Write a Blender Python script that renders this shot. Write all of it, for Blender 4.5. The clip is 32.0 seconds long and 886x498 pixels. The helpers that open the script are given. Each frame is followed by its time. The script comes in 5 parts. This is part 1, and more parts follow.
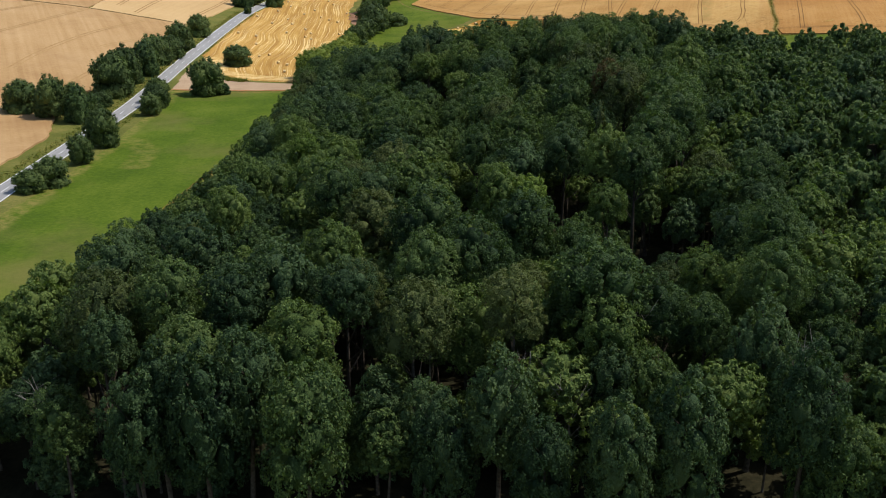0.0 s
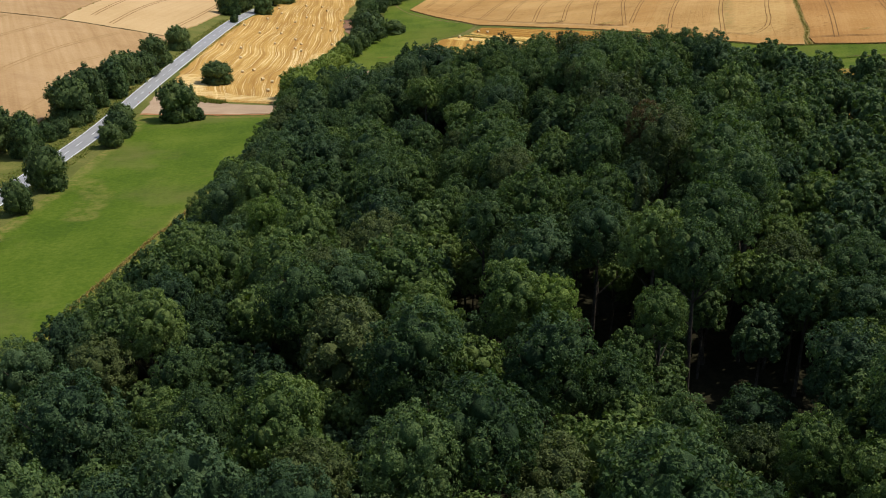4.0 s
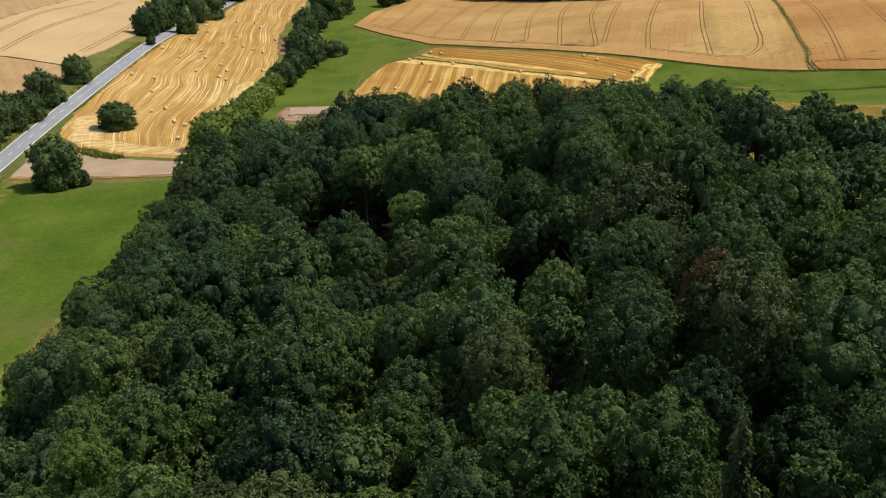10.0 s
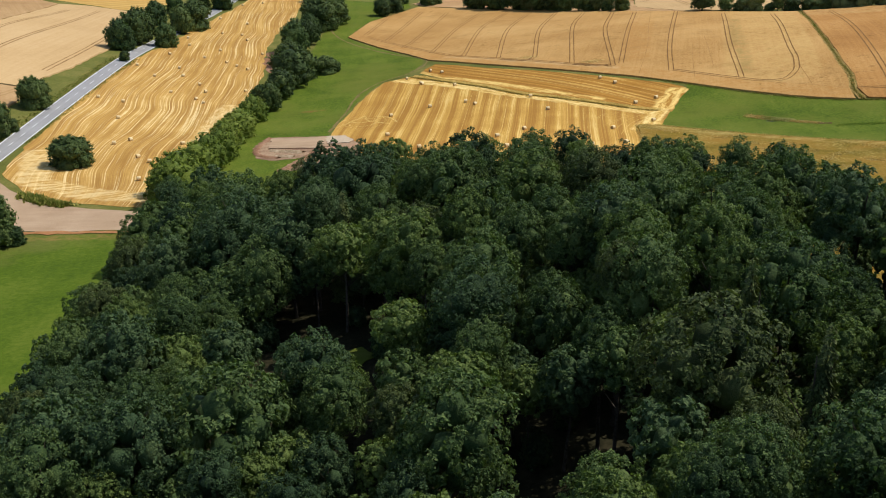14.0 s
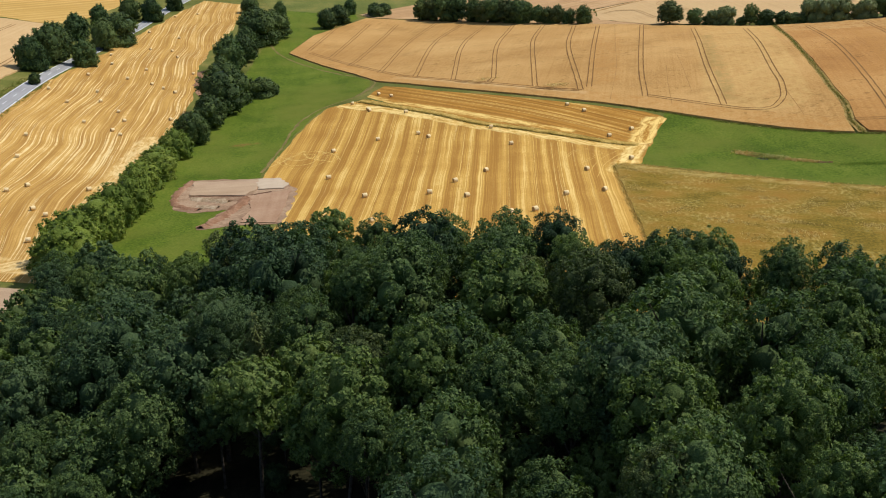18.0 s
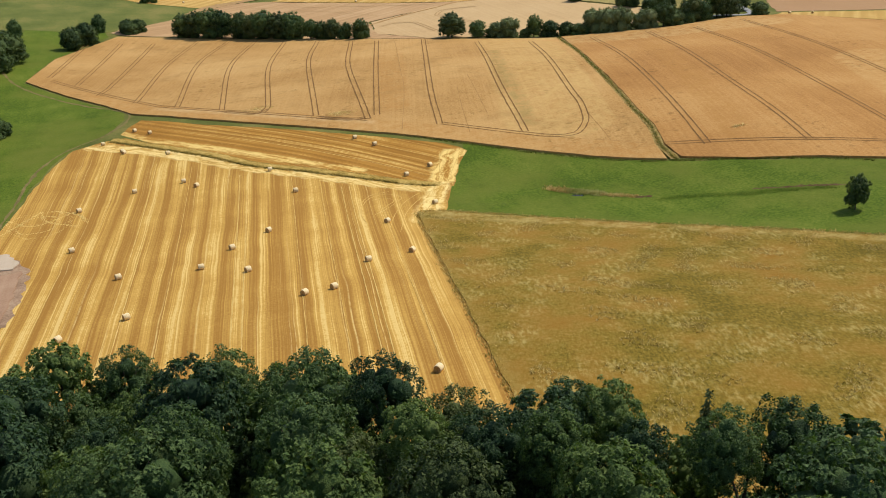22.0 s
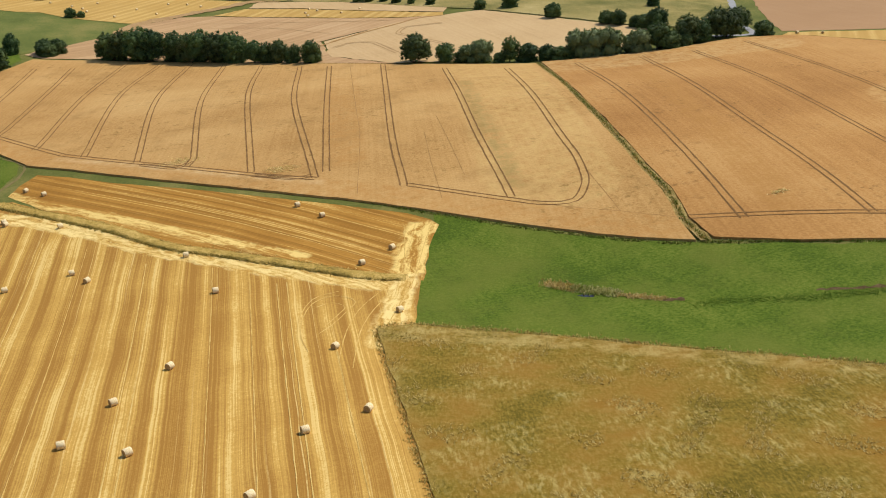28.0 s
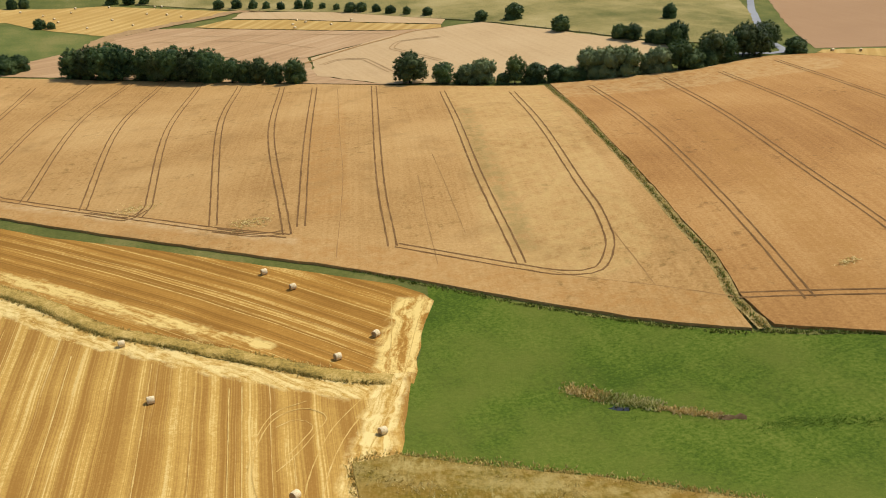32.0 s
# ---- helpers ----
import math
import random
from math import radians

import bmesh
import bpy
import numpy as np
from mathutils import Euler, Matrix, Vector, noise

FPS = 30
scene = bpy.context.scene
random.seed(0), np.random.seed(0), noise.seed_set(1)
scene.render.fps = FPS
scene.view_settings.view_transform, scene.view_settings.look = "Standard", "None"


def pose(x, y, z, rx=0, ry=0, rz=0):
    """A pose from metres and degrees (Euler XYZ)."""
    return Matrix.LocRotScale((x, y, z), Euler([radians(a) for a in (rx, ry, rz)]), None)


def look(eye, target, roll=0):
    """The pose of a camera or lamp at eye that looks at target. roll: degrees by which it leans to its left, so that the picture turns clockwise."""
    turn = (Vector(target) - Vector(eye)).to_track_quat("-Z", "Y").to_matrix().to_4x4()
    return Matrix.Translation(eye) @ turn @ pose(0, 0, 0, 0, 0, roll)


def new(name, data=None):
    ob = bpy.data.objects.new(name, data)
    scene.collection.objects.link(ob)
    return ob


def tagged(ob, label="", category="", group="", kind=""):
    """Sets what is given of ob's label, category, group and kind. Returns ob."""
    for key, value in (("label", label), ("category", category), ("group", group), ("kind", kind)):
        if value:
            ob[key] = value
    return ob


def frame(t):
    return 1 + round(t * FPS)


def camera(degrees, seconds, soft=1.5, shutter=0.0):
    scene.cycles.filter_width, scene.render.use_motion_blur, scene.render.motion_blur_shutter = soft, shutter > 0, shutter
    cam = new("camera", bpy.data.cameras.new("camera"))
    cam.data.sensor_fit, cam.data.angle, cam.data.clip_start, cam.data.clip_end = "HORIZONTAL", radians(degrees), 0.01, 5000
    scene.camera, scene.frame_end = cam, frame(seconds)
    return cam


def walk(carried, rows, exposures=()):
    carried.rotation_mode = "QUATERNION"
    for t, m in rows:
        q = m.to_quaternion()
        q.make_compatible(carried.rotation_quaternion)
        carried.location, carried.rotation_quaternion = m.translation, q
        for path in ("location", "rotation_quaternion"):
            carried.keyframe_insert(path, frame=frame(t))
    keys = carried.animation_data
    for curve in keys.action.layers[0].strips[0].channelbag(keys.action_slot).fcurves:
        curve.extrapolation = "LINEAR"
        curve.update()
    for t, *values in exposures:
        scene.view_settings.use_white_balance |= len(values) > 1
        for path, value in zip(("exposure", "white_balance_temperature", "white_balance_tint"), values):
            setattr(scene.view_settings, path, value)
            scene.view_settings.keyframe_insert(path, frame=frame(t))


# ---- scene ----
cam = camera(48.1, 32.0, soft=1.0)
METRES, EYE, TILT, LEAN, TURN = 370.0, 79.0, -20.9, 0.0, 0.0
ROWS = [
    (0.0, 0.0, 0.0, 0.0, -0.0, 0.0, 0.0),
    (0.5, 0.0005, 0.0139, 0.0052, 0.07, -0.0, 0.07),
    (1.0, 0.0009, 0.028, 0.0105, 0.12, -0.02, 0.12),
    (1.5, 0.0012, 0.0423, 0.0158, 0.14, -0.04, 0.17),
    (2.0, 0.0015, 0.0567, 0.0213, 0.18, -0.06, 0.22),
    (2.5, 0.0018, 0.0701, 0.0263, 0.19, -0.08, 0.25),
    (3.0, 0.0021, 0.0859, 0.0322, 0.19, -0.11, 0.29),
    (3.5, 0.0024, 0.0993, 0.0373, 0.19, -0.13, 0.33),
    (5.5, 0.0036, 0.1585, 0.0596, 0.24, -0.16, 0.37),
    (6.0, 0.004, 0.1747, 0.0658, 0.24, -0.15, 0.35),
    (6.5, 0.0042, 0.1884, 0.0713, 0.23, -0.16, 0.38),
    (7.0, 0.0045, 0.2045, 0.0778, -0.05, -0.19, 0.52),
    (7.5, 0.0047, 0.2182, 0.0831, -0.3, -0.19, 0.62),
    (8.0, 0.0049, 0.2344, 0.0894, -0.71, -0.2, 0.78),
    (8.5, 0.0053, 0.2481, 0.0946, -1.13, -0.22, 0.99),
    (9.0, 0.0058, 0.2641, 0.1008, -1.66, -0.24, 1.21),
    (9.5, 0.0062, 0.2775, 0.1059, -2.18, -0.25, 1.4),
    (10.0, 0.0068, 0.2934, 0.112, -2.42, -0.25, 1.48),
    (10.5, 0.0075, 0.307, 0.117, -2.4, -0.25, 1.45),
    (11.0, 0.0083, 0.3231, 0.1232, -2.4, -0.27, 1.44),
    (11.5, 0.0089, 0.3366, 0.1284, -2.39, -0.28, 1.44),
    (12.0, 0.0097, 0.3525, 0.1346, -2.38, -0.3, 1.42),
    (12.5, 0.0104, 0.366, 0.1399, -2.39, -0.3, 1.38),
    (13.0, 0.0113, 0.3816, 0.1463, -2.39, -0.3, 1.35),
    (13.5, 0.0121, 0.3948, 0.1516, -2.39, -0.29, 1.31),
    (14.0, 0.0129, 0.4105, 0.1581, -2.4, -0.29, 1.26),
    (14.5, 0.0138, 0.4237, 0.1635, -2.46, -0.29, 1.29),
    (16.5, 0.0176, 0.482, 0.1862, -2.91, -0.27, 1.25),
    (17.0, 0.0188, 0.4978, 0.1923, -3.37, -0.28, 1.42),
    (17.5, 0.0198, 0.511, 0.1975, -4.01, -0.29, 1.6),
    (18.0, 0.021, 0.5268, 0.2034, -5.1, -0.3, 1.87),
    (18.5, 0.022, 0.5402, 0.2083, -6.04, -0.29, 2.09),
    (19.0, 0.0237, 0.556, 0.2142, -6.96, -0.3, 2.35),
    (19.5, 0.0252, 0.5693, 0.2191, -8.59, -0.35, 2.85),
    (20.0, 0.0269, 0.5847, 0.225, -10.78, -0.46, 3.54),
    (20.5, 0.0287, 0.5979, 0.2299, -12.57, -0.57, 4.08),
    (21.0, 0.0313, 0.6134, 0.2357, -14.6, -0.7, 4.76),
    (21.5, 0.0339, 0.6264, 0.2406, -16.13, -0.82, 5.28),
    (22.0, 0.0369, 0.6414, 0.2465, -17.58, -0.96, 5.76),
    (22.5, 0.0401, 0.6543, 0.2513, -17.79, -0.99, 5.84),
    (23.0, 0.0443, 0.6694, 0.257, -17.89, -1.0, 5.89),
    (23.5, 0.0481, 0.6821, 0.2618, -18.11, -1.01, 5.95),
    (24.0, 0.0526, 0.697, 0.2676, -18.41, -1.04, 5.98),
    (24.5, 0.0566, 0.7095, 0.2725, -18.64, -1.06, 6.01),
    (25.0, 0.0624, 0.7247, 0.2782, -18.89, -1.09, 6.09),
    (25.5, 0.067, 0.7373, 0.283, -19.0, -1.09, 6.11),
    (27.5, 0.0882, 0.792, 0.3039, -19.45, -1.14, 6.22),
    (28.0, 0.0939, 0.8067, 0.3095, -19.74, -1.17, 6.3),
    (28.5, 0.0992, 0.8192, 0.3143, -19.73, -1.17, 6.32),
    (29.0, 0.1052, 0.8342, 0.3197, -19.76, -1.15, 6.29),
    (29.5, 0.1104, 0.8467, 0.3245, -19.76, -1.16, 6.31),
    (30.0, 0.1165, 0.8612, 0.3302, -19.76, -1.15, 6.32),
    (30.5, 0.1217, 0.8738, 0.3347, -19.78, -1.14, 6.31),
    (31.0, 0.1281, 0.8883, 0.3403, -19.77, -1.13, 6.29),
    (31.5, 0.1334, 0.9011, 0.3451, -19.78, -1.14, 6.29),
    (32.0, 0.1398, 0.9157, 0.3506, -19.78, -1.13, 6.3),
]
walk(cam, [(t, pose(0, 0, EYE, TILT, LEAN, TURN) @ pose(METRES * x, METRES * y, METRES * z, 90 + pitch, roll, yaw)) for t, x, y, z, yaw, pitch, roll in ROWS])

# ---- light ----
SUN = Vector((0.958 * math.cos(radians(57)), 0.287 * math.cos(radians(57)), math.sin(radians(57))))
world = bpy.data.worlds.new("sky")
scene.world = world
world.use_nodes = True
wn = world.node_tree.nodes
sky = wn.new("ShaderNodeTexSky")
sky.sky_type = "NISHITA"
sky.sun_disc = False
sky.sun_elevation = radians(57)
sky.sun_rotation = math.atan2(0.958, 0.287)
world.node_tree.links.new(sky.outputs[0], wn["Background"].inputs[0])
wn["Background"].inputs[1].default_value = 0.14
sun = new("sun", bpy.data.lights.new("sun", "SUN"))
sun.data.energy, sun.data.angle, sun.data.color = 3.8, radians(0.55), (1.0, 0.955, 0.895)
sun.matrix_world = look(SUN * 900, (0, 0, 0))


# ---- the lie of the land ----
ROLLS = [
    (60, 150, (-220, -60, 100, 260), (1.6, -3.9, 11.9, 4.8)),
    (240, 150, (-220, -60, 100, 260), (6.9, -10.0, 0.6, 11.5)),
    (400, 110, (-200, -80, 30, 140, 260), (6.7, -16.4, 14.4, -3.9, -0.5)),
    (520, 110, (-200, -80, 30, 140, 260), (9.4, -12.8, 6.8, -11.8, -14.2)),
    (640, 110, (-200, -80, 30, 140, 260), (9.7, -10.0, -5.5, 15.3, 7.0)),
    (760, 110, (-200, -80, 30, 140, 260), (-3.5, -2.1, -1.6, -9.5, 6.1)),
]
FAR_ROLLS = [
    (500, 140, (400,), (20.2,)), (700, 140, (400,), (-10.3,)),
    (950, 220, (-250, 50, 350, 600), (3.8, -16.0, 7.2, 19.0)),
    (1200, 220, (-250, 50, 350, 600), (5.8, -6.5, 2.7, -2.9)),
    (1450, 220, (-250, 50, 350, 600), (3.2, 3.5, 15.3, 3.9)),
    (482, 45, (132,), (-6.4,)), (492, 50, (190,), (7.5,)), (706, 60, (225,), (-7.5,)),
    (560, 60, (240,), (4.5,)), (560, 70, (0,), (-2.5,)), (300, 90, (30,), (2.9,)),
]


def ground(x, y):
    """Height of the bare ground."""
    z = 6.0
    for cy, s, xs, hs in ROLLS + FAR_ROLLS:
        for cx, h in zip(xs, hs):
            z = z + h * np.exp(-((x - cx) ** 2 + (y - cy) ** 2) / (2 * s * s))
    return z


# ---- materials ----
class Nodes:
    def __init__(self, name):
        self.mat = bpy.data.materials.new(name)
        self.mat.use_nodes = True
        self.t = self.mat.node_tree
        self.bsdf = self.t.nodes["Principled BSDF"]
        self.pos = self.t.nodes.new("ShaderNodeNewGeometry").outputs["Position"]

    def link(self, a, b):
        self.t.links.new(a, b)

    def math(self, op, a, b=0.0):
        n = self.t.nodes.new("ShaderNodeMath")
        n.operation = op
        for i, v in enumerate((a, b)):
            if isinstance(v, (int, float)):
                n.inputs[i].default_value = v
            else:
                self.link(v, n.inputs[i])
        return n.outputs[0]

    def turned(self, degrees, scale=(1, 1, 1)):
        r = self.t.nodes.new("ShaderNodeMapping")
        r.inputs["Rotation"].default_value = (0, 0, radians(degrees))
        self.link(self.pos, r.inputs["Vector"])
        s = self.t.nodes.new("ShaderNodeVectorMath")
        s.operation = "MULTIPLY"
        s.inputs[1].default_value = scale
        self.link(r.outputs[0], s.inputs[0])
        return s.outputs[0]

    def noise(self, scale, detail=3.0, vec=None, rough=0.55, distortion=0.0):
        n = self.t.nodes.new("ShaderNodeTexNoise")
        n.inputs["Scale"].default_value = scale
        n.inputs["Detail"].default_value = detail
        n.inputs["Roughness"].default_value = rough
        n.inputs["Distortion"].default_value = distortion
        self.link(vec or self.pos, n.inputs["Vector"])
        return n.outputs["Fac"]

    def axis(self, vec, i):
        n = self.t.nodes.new("ShaderNodeSeparateXYZ")
        self.link(vec, n.inputs[0])
        return n.outputs[i]

    def ramp(self, fac, stops):
        n = self.t.nodes.new("ShaderNodeValToRGB")
        e = n.color_ramp.elements
        while len(e) < len(stops):
            e.new(0.5)
        for el, (p, c) in zip(e, stops):
            el.position, el.color = p, (*c, 1)
        self.link(fac, n.inputs[0])
        return n.outputs[0]

    def mix(self, fac, a, b, mode="MIX"):
        n = self.t.nodes.new("ShaderNodeMixRGB")
        n.blend_type = mode
        for i, v in enumerate((fac, a, b)):
            if isinstance(v, (int, float)):
                n.inputs[i].default_value = v
            elif isinstance(v, tuple):
                n.inputs[i].default_value = (*v, 1)
            else:
                self.link(v, n.inputs[i])
        return n.outputs[0]

    def done(self, colour, rough=0.9, bump=None, strength=0.4, distance=0.3, spec=0.04):
        if isinstance(colour, tuple):
            self.bsdf.inputs["Base Color"].default_value = (*colour, 1)
        else:
            self.link(colour, self.bsdf.inputs["Base Color"])
        self.bsdf.inputs["Roughness"].default_value = rough
        self.bsdf.inputs["Specular IOR Level"].default_value = spec
        if bump is not None:
            b = self.t.nodes.new("ShaderNodeBump")
            b.inputs["Strength"].default_value = strength
            b.inputs["Distance"].default_value = distance
            self.link(bump, b.inputs["Height"])
            self.link(b.outputs[0], self.bsdf.inputs["Normal"])
        return self.mat


def field_mat(name, dark, mid, light, turn=0.0, period=0.0, band=0.0, wobble=0.0, wob_scale=0.015, streak=0.3, streak_size=(0.5, 0.015), blotch=0.3,
              blotch_scale=0.03, fine=0.3, fine_scale=1.2, sharp=1.0, patch_col=None, patch_at=0.7, patch_scale=0.02, across=None, rough=0.9, bump=0.5, specks=None, stains=(), tussocks=None):
    """A field: bands along one direction, long streaks, wide blotches and fine grain."""
    n = Nodes(name)
    vec = n.turned(turn)
    value = 0.5
    if period:
        u = across(n) if across else n.axis(vec, 0)
        if wobble:
            u = n.math("ADD", u, n.math("MULTIPLY", n.math("SUBTRACT", n.noise(wob_scale, 2.0), 0.5), wobble))
        w = n.math("ADD", n.math("MULTIPLY", n.math("SINE", n.math("MULTIPLY", u, 2 * math.pi / period)), 0.5), 0.5)
        w = n.math("POWER", w, sharp)
        w2 = n.math("ADD", n.math("MULTIPLY", n.math("SINE", n.math("MULTIPLY", u, 2 * math.pi / (period * 0.37))), 0.5), 0.5)
        w = n.math("ADD", n.math("MULTIPLY", w, 0.75), n.math("MULTIPLY", w2, 0.25))
        worn = n.math("ADD", n.math("MULTIPLY", n.noise(0.06, 3.0), 0.9), 0.5)
        value = n.math("ADD", value, n.math("MULTIPLY", n.math("MULTIPLY", n.math("SUBTRACT", w, 0.4), worn), band))
        if wobble or across:
            comb = n.t.nodes.new("ShaderNodeCombineXYZ")
            n.link(n.math("MULTIPLY", u, streak_size[0]), comb.inputs[0])
            n.link(n.math("MULTIPLY", n.axis(vec, 1), streak_size[1]), comb.inputs[1])
            svec = comb.outputs[0]
        else:
            svec = n.turned(turn, (*streak_size, 0.0))
    else:
        svec = n.turned(turn, (*streak_size, 0.0))
    parts = [(streak, n.noise(1.0, 4.0, svec, 0.6)), (blotch, n.noise(blotch_scale, 4.0)), (fine, n.noise(fine_scale, 4.0, None, 0.7))]
    for amount, tex in parts:
        value = n.math("ADD", value, n.math("MULTIPLY", n.math("SUBTRACT", tex, 0.5), amount * 2))
    colour = n.ramp(value, [(0.15, dark), (0.5, mid), (0.88, light)])
    if patch_col:
        p = n.noise(patch_scale, 5.0, None, 0.65)
        m = n.ramp(p, [(patch_at - 0.06, (0, 0, 0)), (min(patch_at + 0.2, 1), (1, 1, 1))])
        colour = n.mix(m, colour, patch_col)
    if tussocks:
        m = n.math("MULTIPLY", n.ramp(n.noise(1.0, 4.0, n.turned(turn, (1.1, 0.35, 0)), 0.7), [(0.48, (0, 0, 0)), (0.62, (1, 1, 1))]), n.ramp(n.noise(0.085, 3.0, None, 0.6), [(0.50, (0, 0, 0)), (0.60, (1, 1, 1))]))
        colour = n.mix(n.math("MULTIPLY", m, 0.46), colour, tussocks)
    if specks:
        m = n.math("MULTIPLY", n.ramp(n.noise(0.32, 5.0, None, 0.75), [(0.55, (0, 0, 0)), (0.66, (1, 1, 1))]), n.ramp(n.noise(0.035, 2.0), [(0.42, (0, 0, 0)), (0.62, (1, 1, 1))]))
        colour = n.mix(n.math("MULTIPLY", m, 0.75), colour, specks)
    for pts, half, tint in stains:
        worn = n.ramp(n.noise(0.3, 5.0, None, 0.75), [(0.40, (0, 0, 0)), (0.62, (1, 1, 1))])
        colour = n.mix(n.math("MULTIPLY", n.math("MULTIPLY", beside(n, pts, half, 2.0, 2.0), worn), 0.6), colour, tint)
    return n.done(colour, rough, parts[2][1], bump, 0.25)


def fan(n):
    """Across the rows of the near stubble, which open out towards the north."""
    x, y = n.axis(n.pos, 0), n.math("SUBTRACT", n.axis(n.pos, 1), 400.0)
    top = n.math("SUBTRACT", x, n.math("MULTIPLY", y, 0.11))
    return n.math("DIVIDE", top, n.math("ADD", n.math("MULTIPLY", y, 0.0012), 1.0))


def beside(n, pts, half, soft=1.5, ragged=2.5):
    """1 within half a strip of a line of the plan, fading out raggedly beyond it."""
    flat = n.turned(0, (1, 1, 0))

    def vec(op, a, b):
        v = n.t.nodes.new("ShaderNodeVectorMath")
        v.operation = op
        for i, q in enumerate((a, b)):
            if isinstance(q, tuple):
                v.inputs[i].default_value = q
            elif q is not None:
                n.link(q, v.inputs[i])
        return v

    best = None
    for (ax, ay), (bx, by) in zip(pts, pts[1:]):
        dx, dy = bx - ax, by - ay
        rel = vec("SUBTRACT", flat, (ax, ay, 0)).outputs[0]
        along = vec("DOT_PRODUCT", rel, (dx / (dx * dx + dy * dy), dy / (dx * dx + dy * dy), 0)).outputs["Value"]
        along = n.math("MINIMUM", n.math("MAXIMUM", along, 0.0), 1.0)
        step = vec("SCALE", (dx, dy, 0), None)
        n.link(along, step.inputs["Scale"])
        gap = vec("LENGTH", vec("SUBTRACT", rel, step.outputs[0]).outputs[0], None).outputs["Value"]
        best = gap if best is None else n.math("MINIMUM", best, gap)
    best = n.math("ADD", best, n.math("MULTIPLY", n.math("SUBTRACT", n.noise(0.22, 4.0, None, 0.65), 0.5), ragged * 2))
    fall = n.math("DIVIDE", n.math("SUBTRACT", half + soft, best), soft)
    return n.math("MINIMUM", n.math("MAXIMUM", fall, 0.0), 1.0)


def stubble_mat(name, brown, gold, straw, turn=0.0, period=5.8, across=None, wobble=0.0, wob_scale=0.018, rows=0.5, line_at=0.6, line_amount=0.7, along=0.004, wide=0.5, strips=(), uneven=0.35):
    """Cut corn: brown and gold bands where the machines passed, thin lines of loose straw, worn places."""
    n = Nodes(name)
    vec = n.turned(turn)
    u = across(n) if across else n.axis(vec, 0)
    if wobble:
        u = n.math("ADD", u, n.math("MULTIPLY", n.math("SUBTRACT", n.noise(wob_scale, 0.6), 0.5), wobble))
    u = n.math("ADD", u, n.math("MULTIPLY", n.math("SUBTRACT", n.noise(0.05, 1.0), 0.5), 0.9))
    y = n.axis(vec, 1)

    def streaks(fu, fy, detail):
        c = n.t.nodes.new("ShaderNodeCombineXYZ")
        n.link(n.math("MULTIPLY", u, fu), c.inputs[0])
        n.link(n.math("MULTIPLY", y, fy), c.inputs[1])
        return n.noise(1.0, detail, c.outputs[0], 0.6)

    slip = n.math("MULTIPLY", streaks(0.16, along * 0.5, 2.0), 13.0)
    wave = n.math("ADD", n.math("MULTIPLY", n.math("SINE", n.math("ADD", n.math("MULTIPLY", u, 2 * math.pi / period), slip)), 0.5), 0.5)
    value = n.math("ADD", n.math("MULTIPLY", wave, wide), n.math("MULTIPLY", streaks(0.55, along, 3.0), 1.15 - wide))
    value = n.math("ADD", value, n.math("MULTIPLY", n.math("SUBTRACT", n.noise(0.05, 4.0), 0.5), uneven))
    grain = n.noise(1.5, 6.0, None, 0.8)
    value = n.math("ADD", value, n.math("MULTIPLY", n.math("SUBTRACT", grain, 0.5), 0.9))
    value = n.math("ADD", value, n.math("MULTIPLY", n.math("SUBTRACT", streaks(2.4, along * 2, 2.0), 0.5), 1.1))
    pale = tuple(g * 0.55 + w * 0.45 for g, w in zip(gold, straw))
    between = tuple(b * 0.45 + g * 0.55 for b, g in zip(brown, gold))
    drill = streaks(5.5, along * 3, 1.0)
    value = n.math("ADD", value, n.math("MULTIPLY", n.math("SUBTRACT", drill, 0.5), 0.7))
    colour = n.ramp(value, [(0.30, brown), (0.62, between), (0.86, gold), (1.08, pale)])
    lines = n.ramp(streaks(rows, along, 2.0), [(line_at, (0, 0, 0)), (line_at + 0.07, (1, 1, 1))])
    torn = n.ramp(n.noise(0.35, 4.0, None, 0.7), [(0.30, (0, 0, 0)), (0.52, (1, 1, 1))])
    colour = n.mix(n.math("MULTIPLY", n.math("MULTIPLY", lines, torn), line_amount), colour, straw)
    for pts, half, angle, amount in strips:
        c = n.turned(angle, (0.5, 0.05, 0))
        swirl = n.t.nodes.new("ShaderNodeVectorMath")
        warp = n.noise(0.09, 2.0)
        n.link(c, swirl.inputs[0])
        n.link(n.math("MULTIPLY", warp, 2.6), swirl.inputs[1])
        mess = n.math("ADD", n.math("MULTIPLY", n.noise(1.3, 4.0, swirl.outputs[0], 0.65), 0.75), n.math("MULTIPLY", grain, 0.3))
        littered = n.ramp(mess, [(0.36, brown), (0.46, gold), (0.58, straw)])
        colour = n.mix(n.math("MULTIPLY", beside(n, pts, half), amount), colour, littered)
    return n.done(colour, 0.9, grain, 0.5, 0.2)


